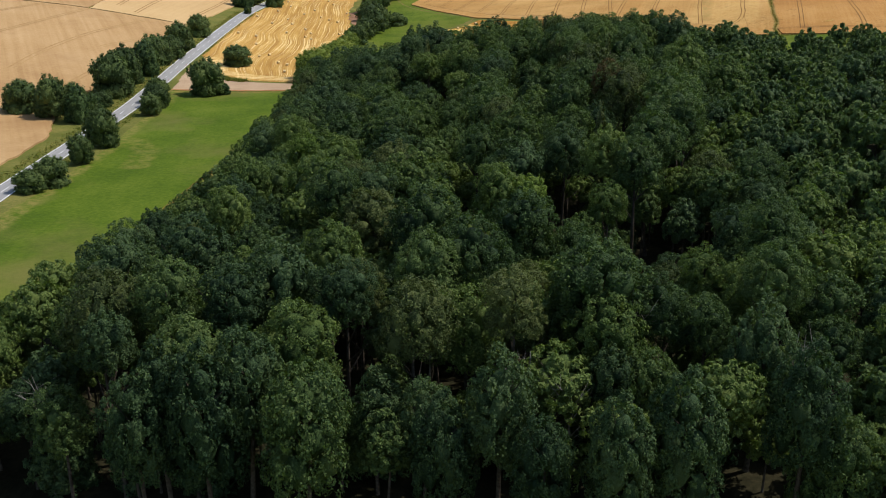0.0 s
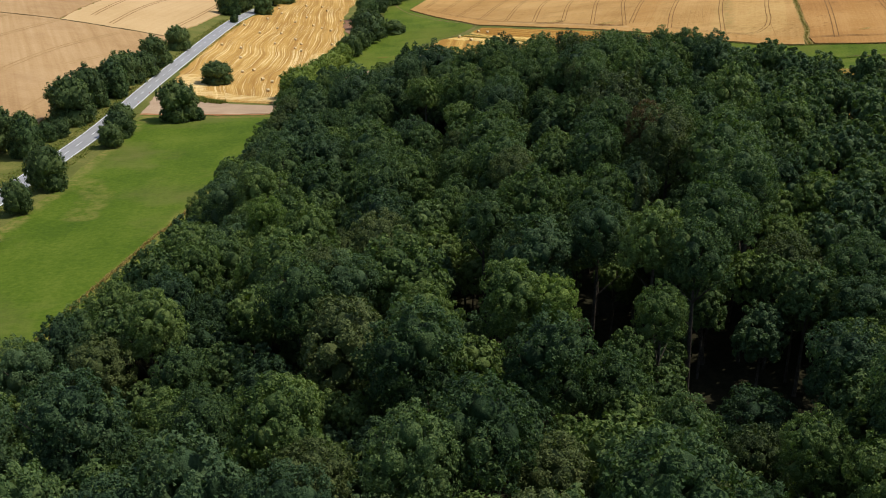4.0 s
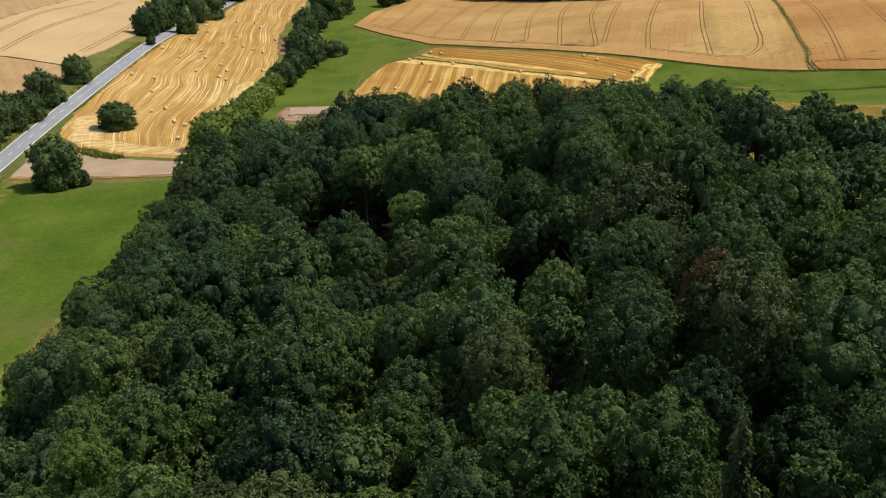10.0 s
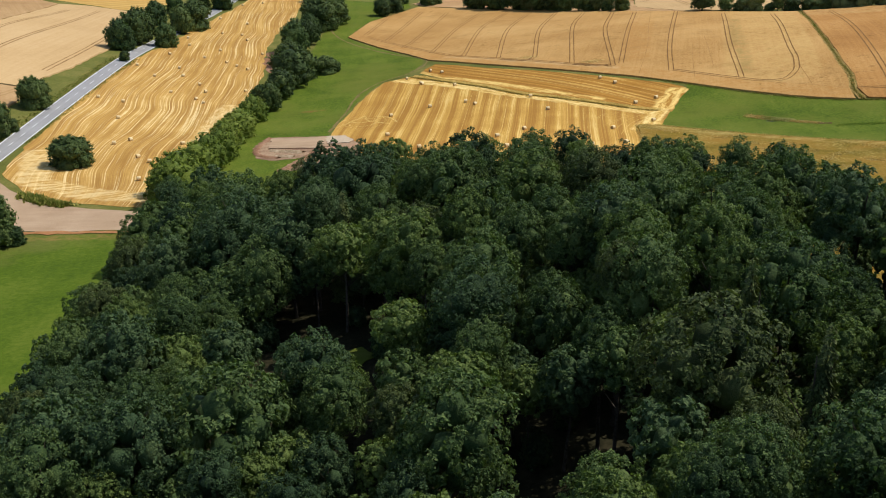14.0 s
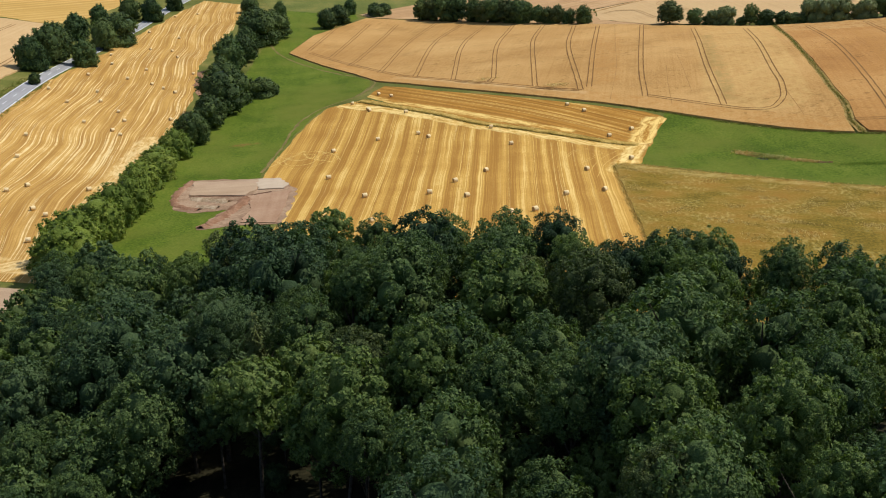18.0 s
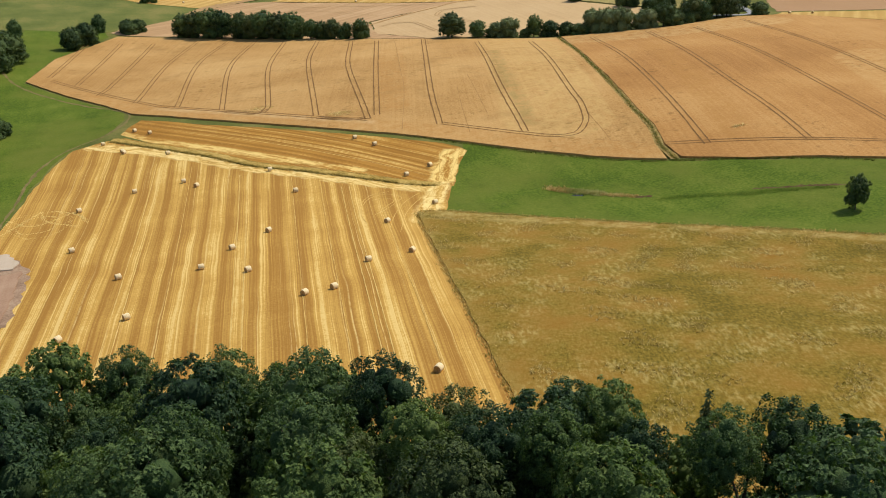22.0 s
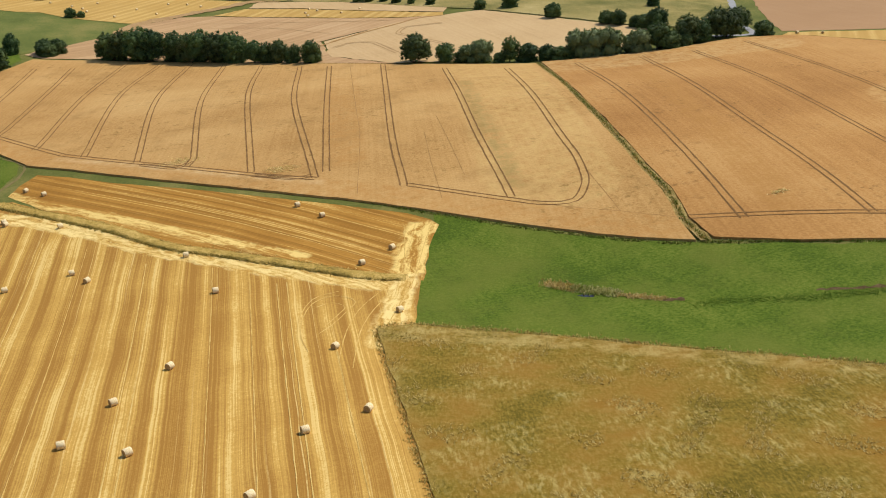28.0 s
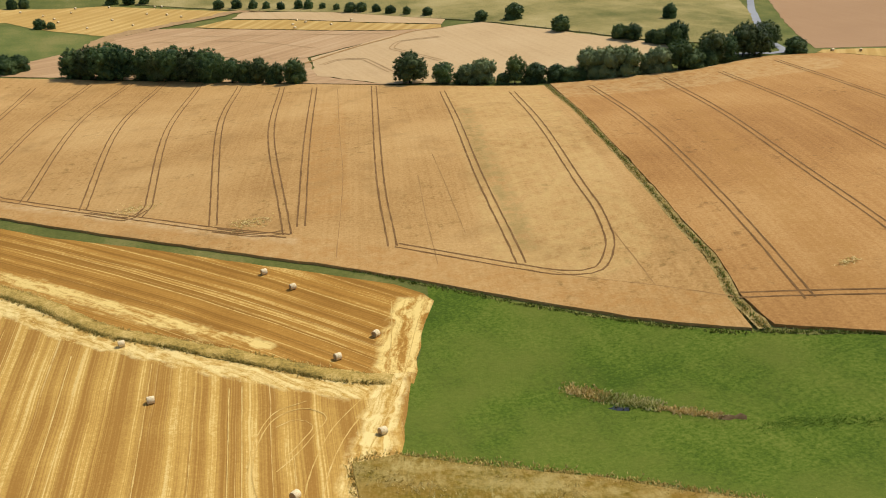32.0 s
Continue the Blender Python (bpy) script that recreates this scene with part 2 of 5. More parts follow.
M_TURF = field_mat("verge_grass", (0.070, 0.085, 0.018), (0.128, 0.132, 0.030), (0.25, 0.205, 0.065), streak=0.1, blotch=0.5, blotch_scale=0.06, fine=0.35)
M_LAWN = field_mat("meadow_grass", (0.044, 0.082, 0.008), (0.080, 0.124, 0.011), (0.132, 0.165, 0.022), turn=-5, streak=0.25, streak_size=(0.12, 0.02), blotch=0.45, blotch_scale=0.05, fine=0.45, fine_scale=0.9,
                   patch_col=(0.16, 0.145, 0.042), patch_at=0.55, stains=(([(-68, 190), (-66, 217), (-64, 235), (-62, 256), (-60, 285)], 0.4, (0.36, 0.28, 0.08)), ([(-96, 300), (-88, 286), (-86, 268)], 3.0, (0.21, 0.185, 0.045)), ([(-106, 385), (-104, 330), (-102, 280), (-103, 220), (-104, 180)], 3.0, (0.29, 0.22, 0.07)), ([(-104, 389), (-80, 389), (-60, 388)], 1.0, (0.30, 0.18, 0.06))))
M_PASTURE = field_mat("damp_pasture_grass", (0.052, 0.085, 0.009), (0.090, 0.131, 0.013), (0.158, 0.180, 0.027), streak=0.2, streak_size=(0.25, 0.06), blotch=0.5, blotch_scale=0.05, fine=0.9, fine_scale=1.5,
                      patch_col=(0.13, 0.145, 0.022), patch_at=0.5, patch_scale=0.035, stains=(([(-31, 549), (-26, 552)], 1.2, (0.22, 0.10, 0.035)),))
HEADLAND = [(6, 606), (23, 589), (38, 568), (51, 547), (71, 525), (92, 507)]
TURNING = [(112, 534), (106, 523), (98, 507), (91, 492), (84, 478)]
MARGIN = [(14, 622), (23, 606.5), (43, 578), (61, 551), (80, 529)]
M_STUBBLE = stubble_mat("barley_stubble", (0.33, 0.163, 0.033), (0.55, 0.325, 0.074), (0.82, 0.62, 0.24), across=fan, period=5.4, rows=1.7, line_at=0.62, line_amount=0.48, wide=0.52, uneven=0.65, strips=((HEADLAND, 2.6, 146, 0.95), (TURNING, 2.2, 24, 0.9)))
M_STUBBLE_N = stubble_mat("upper_stubble", (0.27, 0.125, 0.022), (0.43, 0.215, 0.04), (0.78, 0.56, 0.18), turn=146, period=4.2, rows=1.9, line_at=0.61, line_amount=0.75, wide=0.35, uneven=0.7, strips=((MARGIN, 1.2, 146, 0.85), (TURNING, 3.2, 24, 0.95)))
M_STUBBLE_W = stubble_mat("rowed_stubble", (0.34, 0.18, 0.045), (0.53, 0.315, 0.085), (0.82, 0.64, 0.31), turn=-3, period=6.0, wobble=11.0, wob_scale=0.017, rows=1.9, line_at=0.56, line_amount=0.8, along=0.012, wide=0.25, uneven=0.7,
                          strips=(([(-108, 470), (-100, 440), (-80, 428), (-64, 424)], 4.0, 60, 0.6), ([(-62, 430), (-64, 500), (-63, 560)], 3.0, 0, 0.6)))
M_STUBBLE_FAR = field_mat("far_stubble", (0.35, 0.20, 0.05), (0.47, 0.285, 0.078), (0.70, 0.49, 0.18), turn=40, period=7.0, band=0.18, streak=0.3, streak_size=(0.3, 0.008), blotch=0.15, fine=0.1)
M_WHEAT = field_mat("ripe_wheat", (0.30, 0.15, 0.042), (0.465, 0.265, 0.088), (0.59, 0.375, 0.145), turn=16, streak=0.17, streak_size=(1.1, 0.012), blotch=0.5, blotch_scale=0.016, fine=0.42, fine_scale=1.4,
                    patch_col=(0.33, 0.185, 0.06), patch_at=0.60, patch_scale=0.06, specks=(0.22, 0.125, 0.035),
                    stains=(([(152, 545), (165, 590), (183, 650), (200, 700)], 17.0, (0.56, 0.37, 0.13)), ([(-3, 700), (22, 655), (58, 609), (92, 572), (117, 548), (158, 505)], 7.0, (0.42, 0.205, 0.055)), ([(108, 590), (120, 635), (138, 705)], 5.0, (0.43, 0.215, 0.06)), ([(176, 668), (160, 615), (148, 568), (142, 546)], 1.6, (0.24, 0.17, 0.05)), ([(165, 640), (150, 590)], 1.0, (0.27, 0.17, 0.05)), ([(30, 650), (52, 624), (80, 590), (96, 575)], 1.0, (0.62, 0.44, 0.21))))
M_WHEAT_E = field_mat("ripe_wheat_reddish", (0.27, 0.122, 0.034), (0.415, 0.210, 0.063), (0.53, 0.305, 0.105), turn=16, streak=0.22, streak_size=(0.9, 0.012), blotch=0.5, blotch_scale=0.02, fine=0.42, fine_scale=1.4, specks=(0.20, 0.10, 0.03),
                      stains=(([(225, 682), (262, 672), (315, 672)], 16.0, (0.55, 0.37, 0.15)), ([(300, 560), (270, 480)], 22.0, (0.53, 0.33, 0.12)), ([(190, 500), (212, 560), (238, 640)], 4.0, (0.38, 0.19, 0.05))))
M_WHEAT_PALE = field_mat("pale_ripe_wheat", (0.39, 0.245, 0.105), (0.52, 0.345, 0.16), (0.61, 0.43, 0.225), turn=0, streak=0.2, streak_size=(0.5, 0.01), blotch=0.25, blotch_scale=0.02, fine=0.25, fine_scale=0.7)
M_WHEAT_DULL = field_mat("tan_ripe_wheat", (0.29, 0.165, 0.068), (0.42, 0.262, 0.118), (0.52, 0.35, 0.18), turn=-24, streak=0.35, streak_size=(0.35, 0.008), blotch=0.4, blotch_scale=0.014, fine=0.25, fine_scale=0.8, patch_col=(0.30, 0.17, 0.075), patch_at=0.56, patch_scale=0.02)
M_PASTURE_FAR = field_mat("far_pasture_grass", (0.075, 0.095, 0.020), (0.13, 0.145, 0.034), (0.24, 0.20, 0.06), streak=0.2, streak_size=(0.1, 0.03), blotch=0.6, blotch_scale=0.03, fine=0.5)
M_WHEAT_FAR = field_mat("pinkish_tan_wheat", (0.33, 0.19, 0.085), (0.455, 0.28, 0.13), (0.55, 0.365, 0.185), turn=60, streak=0.5, streak_size=(0.35, 0.008), blotch=0.35, blotch_scale=0.02, fine=0.25, fine_scale=0.7)
M_PLOUGH = field_mat("pinkish_bare_field", (0.29, 0.16, 0.072), (0.365, 0.212, 0.10), (0.44, 0.27, 0.138), streak=0.12, blotch=0.2, fine=0.12)
M_ROUGH = field_mat("dry_rough_grass", (0.112, 0.082, 0.011), (0.205, 0.138, 0.020), (0.34, 0.245, 0.068), turn=20, streak=0.6, streak_size=(2.6, 0.7), blotch=0.55, blotch_scale=0.06, fine=0.55, fine_scale=1.3, bump=0.6,
                    patch_col=(0.245, 0.128, 0.020), patch_at=0.48, patch_scale=0.06, tussocks=(0.50, 0.40, 0.14),
                    stains=(([(85, 483), (118, 466), (147, 439), (175, 412), (230, 364)], 2.6, (0.46, 0.34, 0.115)), ([(84, 482), (72, 417), (60, 345)], 0.8, (0.30, 0.20, 0.05))))
M_DRY = field_mat("dry_pasture", (0.13, 0.125, 0.032), (0.285, 0.225, 0.073), (0.43, 0.33, 0.13), streak=0.25, streak_size=(0.08, 0.02), blotch=0.7, blotch_scale=0.03, fine=0.4)
# leaf litter far darker than its own brown: the wood's shade is in the colour
M_FLOOR_SHADE = field_mat("woodland_floor", (0.012, 0.012, 0.006), (0.026, 0.024, 0.012), (0.05, 0.042, 0.022), blotch=0.4, blotch_scale=0.3, fine=0.4)
# brown rut soil, darkened for the shadow down in the crop gap
M_RUT_SHADE = field_mat("shaded_wheel_rut", (0.12, 0.06, 0.02), (0.205, 0.108, 0.038), (0.33, 0.185, 0.07), blotch=0.3, blotch_scale=0.3, fine=0.3, fine_scale=2.0)
M_FARTRACK = field_mat("faint_far_track", (0.29, 0.17, 0.07), (0.38, 0.235, 0.10), (0.46, 0.30, 0.135), blotch=0.3, blotch_scale=0.2)
M_SEAM = field_mat("thin_crop_seam", (0.24, 0.13, 0.045), (0.34, 0.19, 0.065), (0.42, 0.25, 0.09), blotch=0.3, blotch_scale=0.3)
M_STRAW = field_mat("pale_straw_row", (0.46, 0.27, 0.07), (0.62, 0.42, 0.13), (0.78, 0.60, 0.25), streak=0.2, blotch=0.35, blotch_scale=0.4, fine=0.4, fine_scale=3.0)
M_FAINT = field_mat("faint_straw_trace", (0.46, 0.27, 0.065), (0.57, 0.36, 0.10), (0.70, 0.50, 0.18), blotch=0.4, blotch_scale=0.4, fine=0.5)
M_GRAVEL = field_mat("pink_gravel", (0.3038, 0.2028, 0.1209), (0.4116, 0.2860, 0.1767), (0.5194, 0.3848, 0.2511), turn=90, streak=0.2, streak_size=(0.5, 0.05), blotch=0.3, blotch_scale=0.12, fine=0.3, fine_scale=3.0)
M_EARTH = field_mat("red_brown_earth", (0.15, 0.075, 0.04), (0.26, 0.14, 0.08), (0.38, 0.24, 0.15), blotch=0.4, blotch_scale=0.2, fine=0.4, fine_scale=1.5)
M_DITCH_EARTH = field_mat("rutted_grassy_earth", (0.11, 0.09, 0.03), (0.18, 0.14, 0.05), (0.28, 0.21, 0.09), blotch=0.4, blotch_scale=0.3, fine=0.4)
M_SLAB = field_mat("pale_concrete", (0.42, 0.32, 0.21), (0.50, 0.39, 0.27), (0.58, 0.47, 0.34), blotch=0.3, blotch_scale=0.3, fine=0.2, fine_scale=2.0)
M_ASPHALT = field_mat("worn_asphalt", (0.21, 0.205, 0.20), (0.29, 0.285, 0.275), (0.36, 0.355, 0.34), turn=-1, streak=0.3, streak_size=(0.8, 0.01), blotch=0.3, blotch_scale=0.08, fine=0.15, fine_scale=5.0, rough=0.85, bump=0.1)
M_PAINT = Nodes("white_road_paint").done((0.72, 0.72, 0.70), 0.7)
M_WATER = Nodes("dark_pool_water").done((0.02, 0.018, 0.012), 0.08, spec=0.5)
M_RED = Nodes("red_marker_paint").done((0.55, 0.06, 0.03), 0.5)
M_WHITE = Nodes("white_marker_plastic").done((0.75, 0.75, 0.72), 0.5)
M_WOOD = Nodes("grey_fence_wood").done((0.16, 0.13, 0.10), 0.9)


def leaf_mat(name, dark, mid, light, through_amount=0.24):
    n = Nodes(name)
    info = n.t.nodes.new("ShaderNodeObjectInfo").outputs["Random"]
    isle = n.t.nodes.new("ShaderNodeNewGeometry").outputs["Random Per Island"]
    v = n.math("ADD", n.math("MULTIPLY", n.noise(0.11, 1.0), 0.7), n.math("MULTIPLY", isle, 0.7))
    v = n.math("ADD", v, n.math("MULTIPLY", info, 0.5))
    v = n.math("SUBTRACT", v, 0.42)
    sprig = n.noise(3.2, 2.0, None, 0.7)
    leaf = n.noise(9.0, 1.0, None, 0.6)
    v = n.math("ADD", v, n.math("MULTIPLY", n.math("SUBTRACT", sprig, 0.5), 0.8))
    v = n.math("ADD", v, n.math("MULTIPLY", n.math("SUBTRACT", leaf, 0.5), 0.9))
    colour = n.ramp(v, [(0.12, dark), (0.5, mid), (0.9, light)])
    n.done(colour, 0.5, leaf, 0.6, 0.3, spec=0.1)
    tr = n.t.nodes.new("ShaderNodeBsdfTranslucent")
    n.link(n.mix(1.0, colour, (1.0, 1.15, 0.45), "MULTIPLY"), tr.inputs[0])
    mx = n.t.nodes.new("ShaderNodeMixShader")
    mx.inputs[0].default_value = through_amount
    n.link(n.bsdf.outputs[0], mx.inputs[1])
    n.link(tr.outputs[0], mx.inputs[2])
    n.link(mx.outputs[0], n.t.nodes["Material Output"].inputs[0])
    return n.mat


M_LEAF = leaf_mat("woodland_leaves", (0.0315, 0.0596, 0.0230), (0.0716, 0.1193, 0.0385), (0.1368, 0.1909, 0.0604), 0.3)
# own colour of the darker trees; painted shade on front and undergrowth crowns
M_LEAF_DEEP = leaf_mat("deep_green_leaves", (0.0260, 0.0513, 0.0229), (0.0563, 0.0988, 0.0400), (0.1046, 0.1537, 0.0604), 0.28)
M_LEAF_FRESH = leaf_mat("fresh_green_leaves", (0.0637, 0.1082, 0.0224), (0.1275, 0.1934, 0.0376), (0.2056, 0.2725, 0.0587), 0.32)
M_LEAF_MID = leaf_mat("bright_green_leaves", (0.0452, 0.0794, 0.0230), (0.1012, 0.1545, 0.0410), (0.1723, 0.2279, 0.0627), 0.3)
M_LEAF_OLIVE = leaf_mat("olive_leaves", (0.0415, 0.0620, 0.0210), (0.0854, 0.1128, 0.0358), (0.1367, 0.1604, 0.0526))
M_LEAF_DARK = leaf_mat("dark_hedge_leaves", (0.0344, 0.0594, 0.0204), (0.0736, 0.1120, 0.0345), (0.1365, 0.1792, 0.0523))
M_LEAF_WILLOW = leaf_mat("willow_leaves", (0.0975, 0.1450, 0.0228), (0.1749, 0.2280, 0.0342), (0.2544, 0.3000, 0.0547))
M_LEAF_GREY = leaf_mat("grey_willow_leaves", (0.0954, 0.1250, 0.0456), (0.1590, 0.2000, 0.0741), (0.2438, 0.2700, 0.1140))
M_LEAF_RUST = leaf_mat("rusty_leaves", (0.0583, 0.0450, 0.0182), (0.1113, 0.0750, 0.0296), (0.1696, 0.1150, 0.0456))
M_NEEDLE = leaf_mat("larch_needles", (0.0381, 0.0560, 0.0179), (0.0784, 0.1030, 0.0291), (0.1232, 0.1456, 0.0448), 0.15)
nb = Nodes("bark")
M_BARK = nb.done(nb.ramp(nb.noise(2.5, 4.0), [(0.3, (0.035, 0.028, 0.02)), (0.7, (0.11, 0.09, 0.07))]), 0.9)
nb = Nodes("bleached_dead_wood")
M_DEAD = nb.done(nb.ramp(nb.noise(2.0, 4.0), [(0.3, (0.14, 0.12, 0.10)), (0.7, (0.34, 0.31, 0.27))]), 0.9)
nb = Nodes("bale_straw_netting")
M_BALE = nb.done(nb.ramp(nb.noise(6.0, 4.0), [(0.3, (0.66, 0.48, 0.22)), (0.7, (0.90, 0.74, 0.44))]), 0.85, nb.noise(9.0, 4.0), 0.6, 0.05)
nb = Nodes("bale_straw_end")
M_BALE_END = nb.done(nb.ramp(nb.noise(7.0, 4.0), [(0.3, (0.32, 0.19, 0.07)), (0.7, (0.54, 0.37, 0.16))]), 0.95, nb.noise(12.0, 4.0), 0.8, 0.06)


# ---- building helpers ----
def mesh_of(name, verts, faces, mats, indices=None, smooth=False):
    """A mesh from arrays of points and of triangles or quads."""
    me = bpy.data.meshes.new(name)
    verts, faces = np.asarray(verts, np.float32), np.asarray(faces, np.int32)
    k = faces.shape[1]
    me.vertices.add(len(verts))
    me.vertices.foreach_set("co", verts.ravel())
    me.loops.add(faces.size)
    me.loops.foreach_set("vertex_index", faces.ravel())
    me.polygons.add(len(faces))
    me.polygons.foreach_set("loop_start", np.arange(0, faces.size, k, dtype=np.int32))
    for m in mats:
        me.materials.append(m)
    if indices is not None:
        me.polygons.foreach_set("material_index", np.asarray(indices, np.int32))
    if smooth:
        me.polygons.foreach_set("use_smooth", np.ones(len(faces), bool))
    me.update(calc_edges=True)
    return me


def part(name, mesh, parent, label=""):
    ob = new(name, mesh)
    ob.parent = parent
    return tagged(ob, label)


def curve_points(pts, step=4.0):
    """A smooth line through a few points of the plan."""
    p = [Vector(q) for q in pts]
    p = [p[0] * 2 - p[1]] + p + [p[-1] * 2 - p[-2]]
    out = []
    for a, b, c, d in zip(p, p[1:], p[2:], p[3:]):
        n = max(1, int((c - b).length / step))
        for i in range(n):
            s = i / n
            out.append(0.5 * (2 * b + (c - a) * s + (2 * a - 5 * b + 4 * c - d) * s * s + (3 * b - a - 3 * c + d) * s ** 3))
    out.append(p[-2])
    return np.array([tuple(v) for v in out])


def strip_mesh(name, pts, width, lift, mat, jitter=0.15, step=3.0, crown=0.0):
    c = curve_points(pts, step)
    d = np.gradient(c, axis=0)
    side = np.stack([-d[:, 1], d[:, 0]], 1) / np.linalg.norm(d, axis=1)[:, None]
    rng = np.random.default_rng(abs(int(c[0, 0] * 7 + c[-1, 1] * 13)) + 1)
    cols = []
    for k in (-1, 0, 1):
        w = k * width / 2 * (1 + jitter * rng.normal(size=len(c)))[:, None]
        xy = c + side * w
        cols.append(np.c_[xy, ground(xy[:, 0], xy[:, 1]) + lift + (crown if k == 0 else 0)])
    n = len(c)
    v = np.concatenate(cols)
    i = np.arange(n - 1)
    f = np.concatenate([np.stack([i + k * n + n, i + k * n, i + k * n + 1, i + k * n + n + 1], 1) for k in (0, 1)])
    return mesh_of(name, v, f, [mat])


def inside(poly, x, y):
    poly = np.asarray(poly, float)
    r = np.zeros(x.shape, bool)
    for (x0, y0), (x1, y1) in zip(poly, np.roll(poly, -1, 0)):
        r ^= ((y0 > y) != (y1 > y)) & (x < (x1 - x0) * (y - y0) / (y1 - y0 + 1e-9) + x0)
    return r


def field(name, poly, lift, mat, label, category="field", step=8.0, edge=4.0, ragged=0.35, skirt=True, kind="structure"):
    """A piece of land laid over the ground sheet, following it, with a small step at its edge."""
    from mathutils.geometry import delaunay_2d_cdt
    rng = np.random.default_rng(len(name) * 31 + len(poly))
    rim = []
    for a, b in zip(poly, poly[1:] + poly[:1]):
        n = max(1, int(math.dist(a, b) / edge))
        for i in range(n):
            s = i / n
            j = rng.normal(size=2) * ragged * (0 if i == 0 else 1)
            rim.append((a[0] + (b[0] - a[0]) * s + j[0], a[1] + (b[1] - a[1]) * s + j[1]))
    xs, ys = np.array(rim).T
    gx, gy = np.meshgrid(np.arange(xs.min(), xs.max(), step), np.arange(ys.min(), ys.max(), step))
    gx, gy = gx.ravel() + 0.13, gy.ravel() + 0.17
    keep = inside(rim, gx, gy)
    m = step * 0.3
    for dx, dy in ((m, 0), (-m, 0), (0, m), (0, -m)):
        keep &= inside(rim, gx + dx, gy + dy)
    pts = [Vector(p) for p in rim] + [Vector(p) for p in zip(gx[keep], gy[keep])]
    loop = list(range(len(rim)))
    v2, _, faces, *_ = delaunay_2d_cdt(pts, list(zip(loop, loop[1:] + loop[:1])), [], 1, 0.01)
    v2 = np.array([tuple(v) for v in v2])
    v = np.c_[v2, ground(v2[:, 0], v2[:, 1]) + lift]
    tri = [f for f in faces if len(f) == 3]
    tri = [f if (v2[f[1]] - v2[f[0]])[0] * (v2[f[2]] - v2[f[0]])[1] - (v2[f[1]] - v2[f[0]])[1] * (v2[f[2]] - v2[f[0]])[0] > 0 else f[::-1] for f in tri]
    if skirt:
        low = v[: len(rim)].copy()
        low[:, 2] -= lift + 0.3
        a, b = len(v), len(v) + len(rim)
        v = np.concatenate([v, v[: len(rim)], low])
        for i in range(len(rim)):
            j = (i + 1) % len(rim)
            tri += [(a + i, b + i, a + j), (a + j, b + i, b + j)]
    ob = new(name, mesh_of(name, v, np.array(tri), [mat]))
    return tagged(ob, label, category, kind=kind)


# ---- ground sheet ----
def ground_sheet():
    near = np.arange(-320, 720, 8.0)
    gx = np.concatenate([np.linspace(-4600, -340, 40), near, np.linspace(760, 4600, 38)])
    gy = np.concatenate([np.linspace(-4600, -60, 40), np.arange(-48, 1300, 8.0), np.linspace(1320, 4600, 40)])
    x, y = np.meshgrid(gx, gy)
    v = np.c_[x.ravel(), y.ravel(), ground(x, y).ravel()]
    w, h = len(gx), len(gy)
    i = (np.arange(h - 1)[:, None] * w + np.arange(w - 1)).ravel()
    f = np.stack([i, i + 1, i + w + 1, i + w], 1)
    return tagged(new("ground", mesh_of("ground", v, f, [M_TURF], smooth=True)), "rolling grassy ground between the fields", "ground", kind="structure")


ground_sheet()

# ---- fields ----
wood_edge = [(-72, 120), (-65, 165), (-59, 198), (-55, 222), (-53, 260), (-53, 330), (-54, 378), (-57, 402), (-38, 389), (-12, 386), (14, 376), (34, 362), (46, 345), (57, 331), (72, 322), (105, 300), (180, 270), (230, 250), (230, -60), (-72, -60)]
# near-black sheet, so that sunlit gaps between the trees look shaded too
field("woodland_floor", wood_edge[:16] + [(150, 276), (118, 222), (60, 84), (-72, 90)], 0.05, M_FLOOR_SHADE, "brown leaf litter under the trees, colour darkened to look shaded", "ground", step=10)
meadow = field("meadow_west", [(-106, 120), (-104, 225), (-101, 290), (-103, 340), (-107, 391), (-58, 391), (-53, 378), (-52, 330), (-52, 260), (-54, 222), (-58, 198), (-64, 165), (-71, 120)], 0.08, M_LAWN,
               "smooth bright green mown meadow beside the wood", "meadow")
stub = field("stubble_field_near", [(9, 612), (16.5, 612.5), (30.2, 588.3), (54.2, 547.3), (70, 528.3), (87, 514.2), (97, 511), (103, 510), (92.5, 484.5), (85.8, 484), (73.2, 418), (60.3, 347), (46, 358), (14, 383), (-14, 393), (-13, 425), (-10, 449), (-8, 480),
                                    (-19, 495), (-18, 512), (-12, 558), (-7, 585), (-1, 605)], 0.10, M_STUBBLE, "golden striped barley stubble dotted with round bales", "field", step=7, ragged=0.15)
field("stubble_field_upper", [(15, 619), (18, 628), (23, 637), (32, 628), (45, 611), (58, 597), (70, 584), (81, 572), (101, 553), (111, 544), (115, 538), (116, 534), (109, 522), (102, 506), (98, 509), (88, 515.6), (68.8, 531.8), (52.6, 553), (40.6, 574), (26.6, 595)], 0.09, M_STUBBLE_N,
               "orange-brown stubble strip with straw lines", "field", step=7, ragged=0.12)
wheat = field("wheat_field", [(-23, 739), (-3, 698), (11, 671), (20, 649), (31, 637), (45, 619), (58, 603), (70, 589), (81, 577), (92, 566), (107, 552), (117, 542), (138, 520), (153, 504), (163, 495), (165.6, 506), (171.6, 523), (174.7, 538), (179.7, 557), (185.7, 580), (193.7, 610),
                              (206.7, 652), (220.7, 698), (172, 733), (142, 760), (94, 809), (50, 838), (20, 850), (-12, 791)], 0.6, M_WHEAT, "ripe tan wheat with paired tramlines", "field", step=8, ragged=0.12)
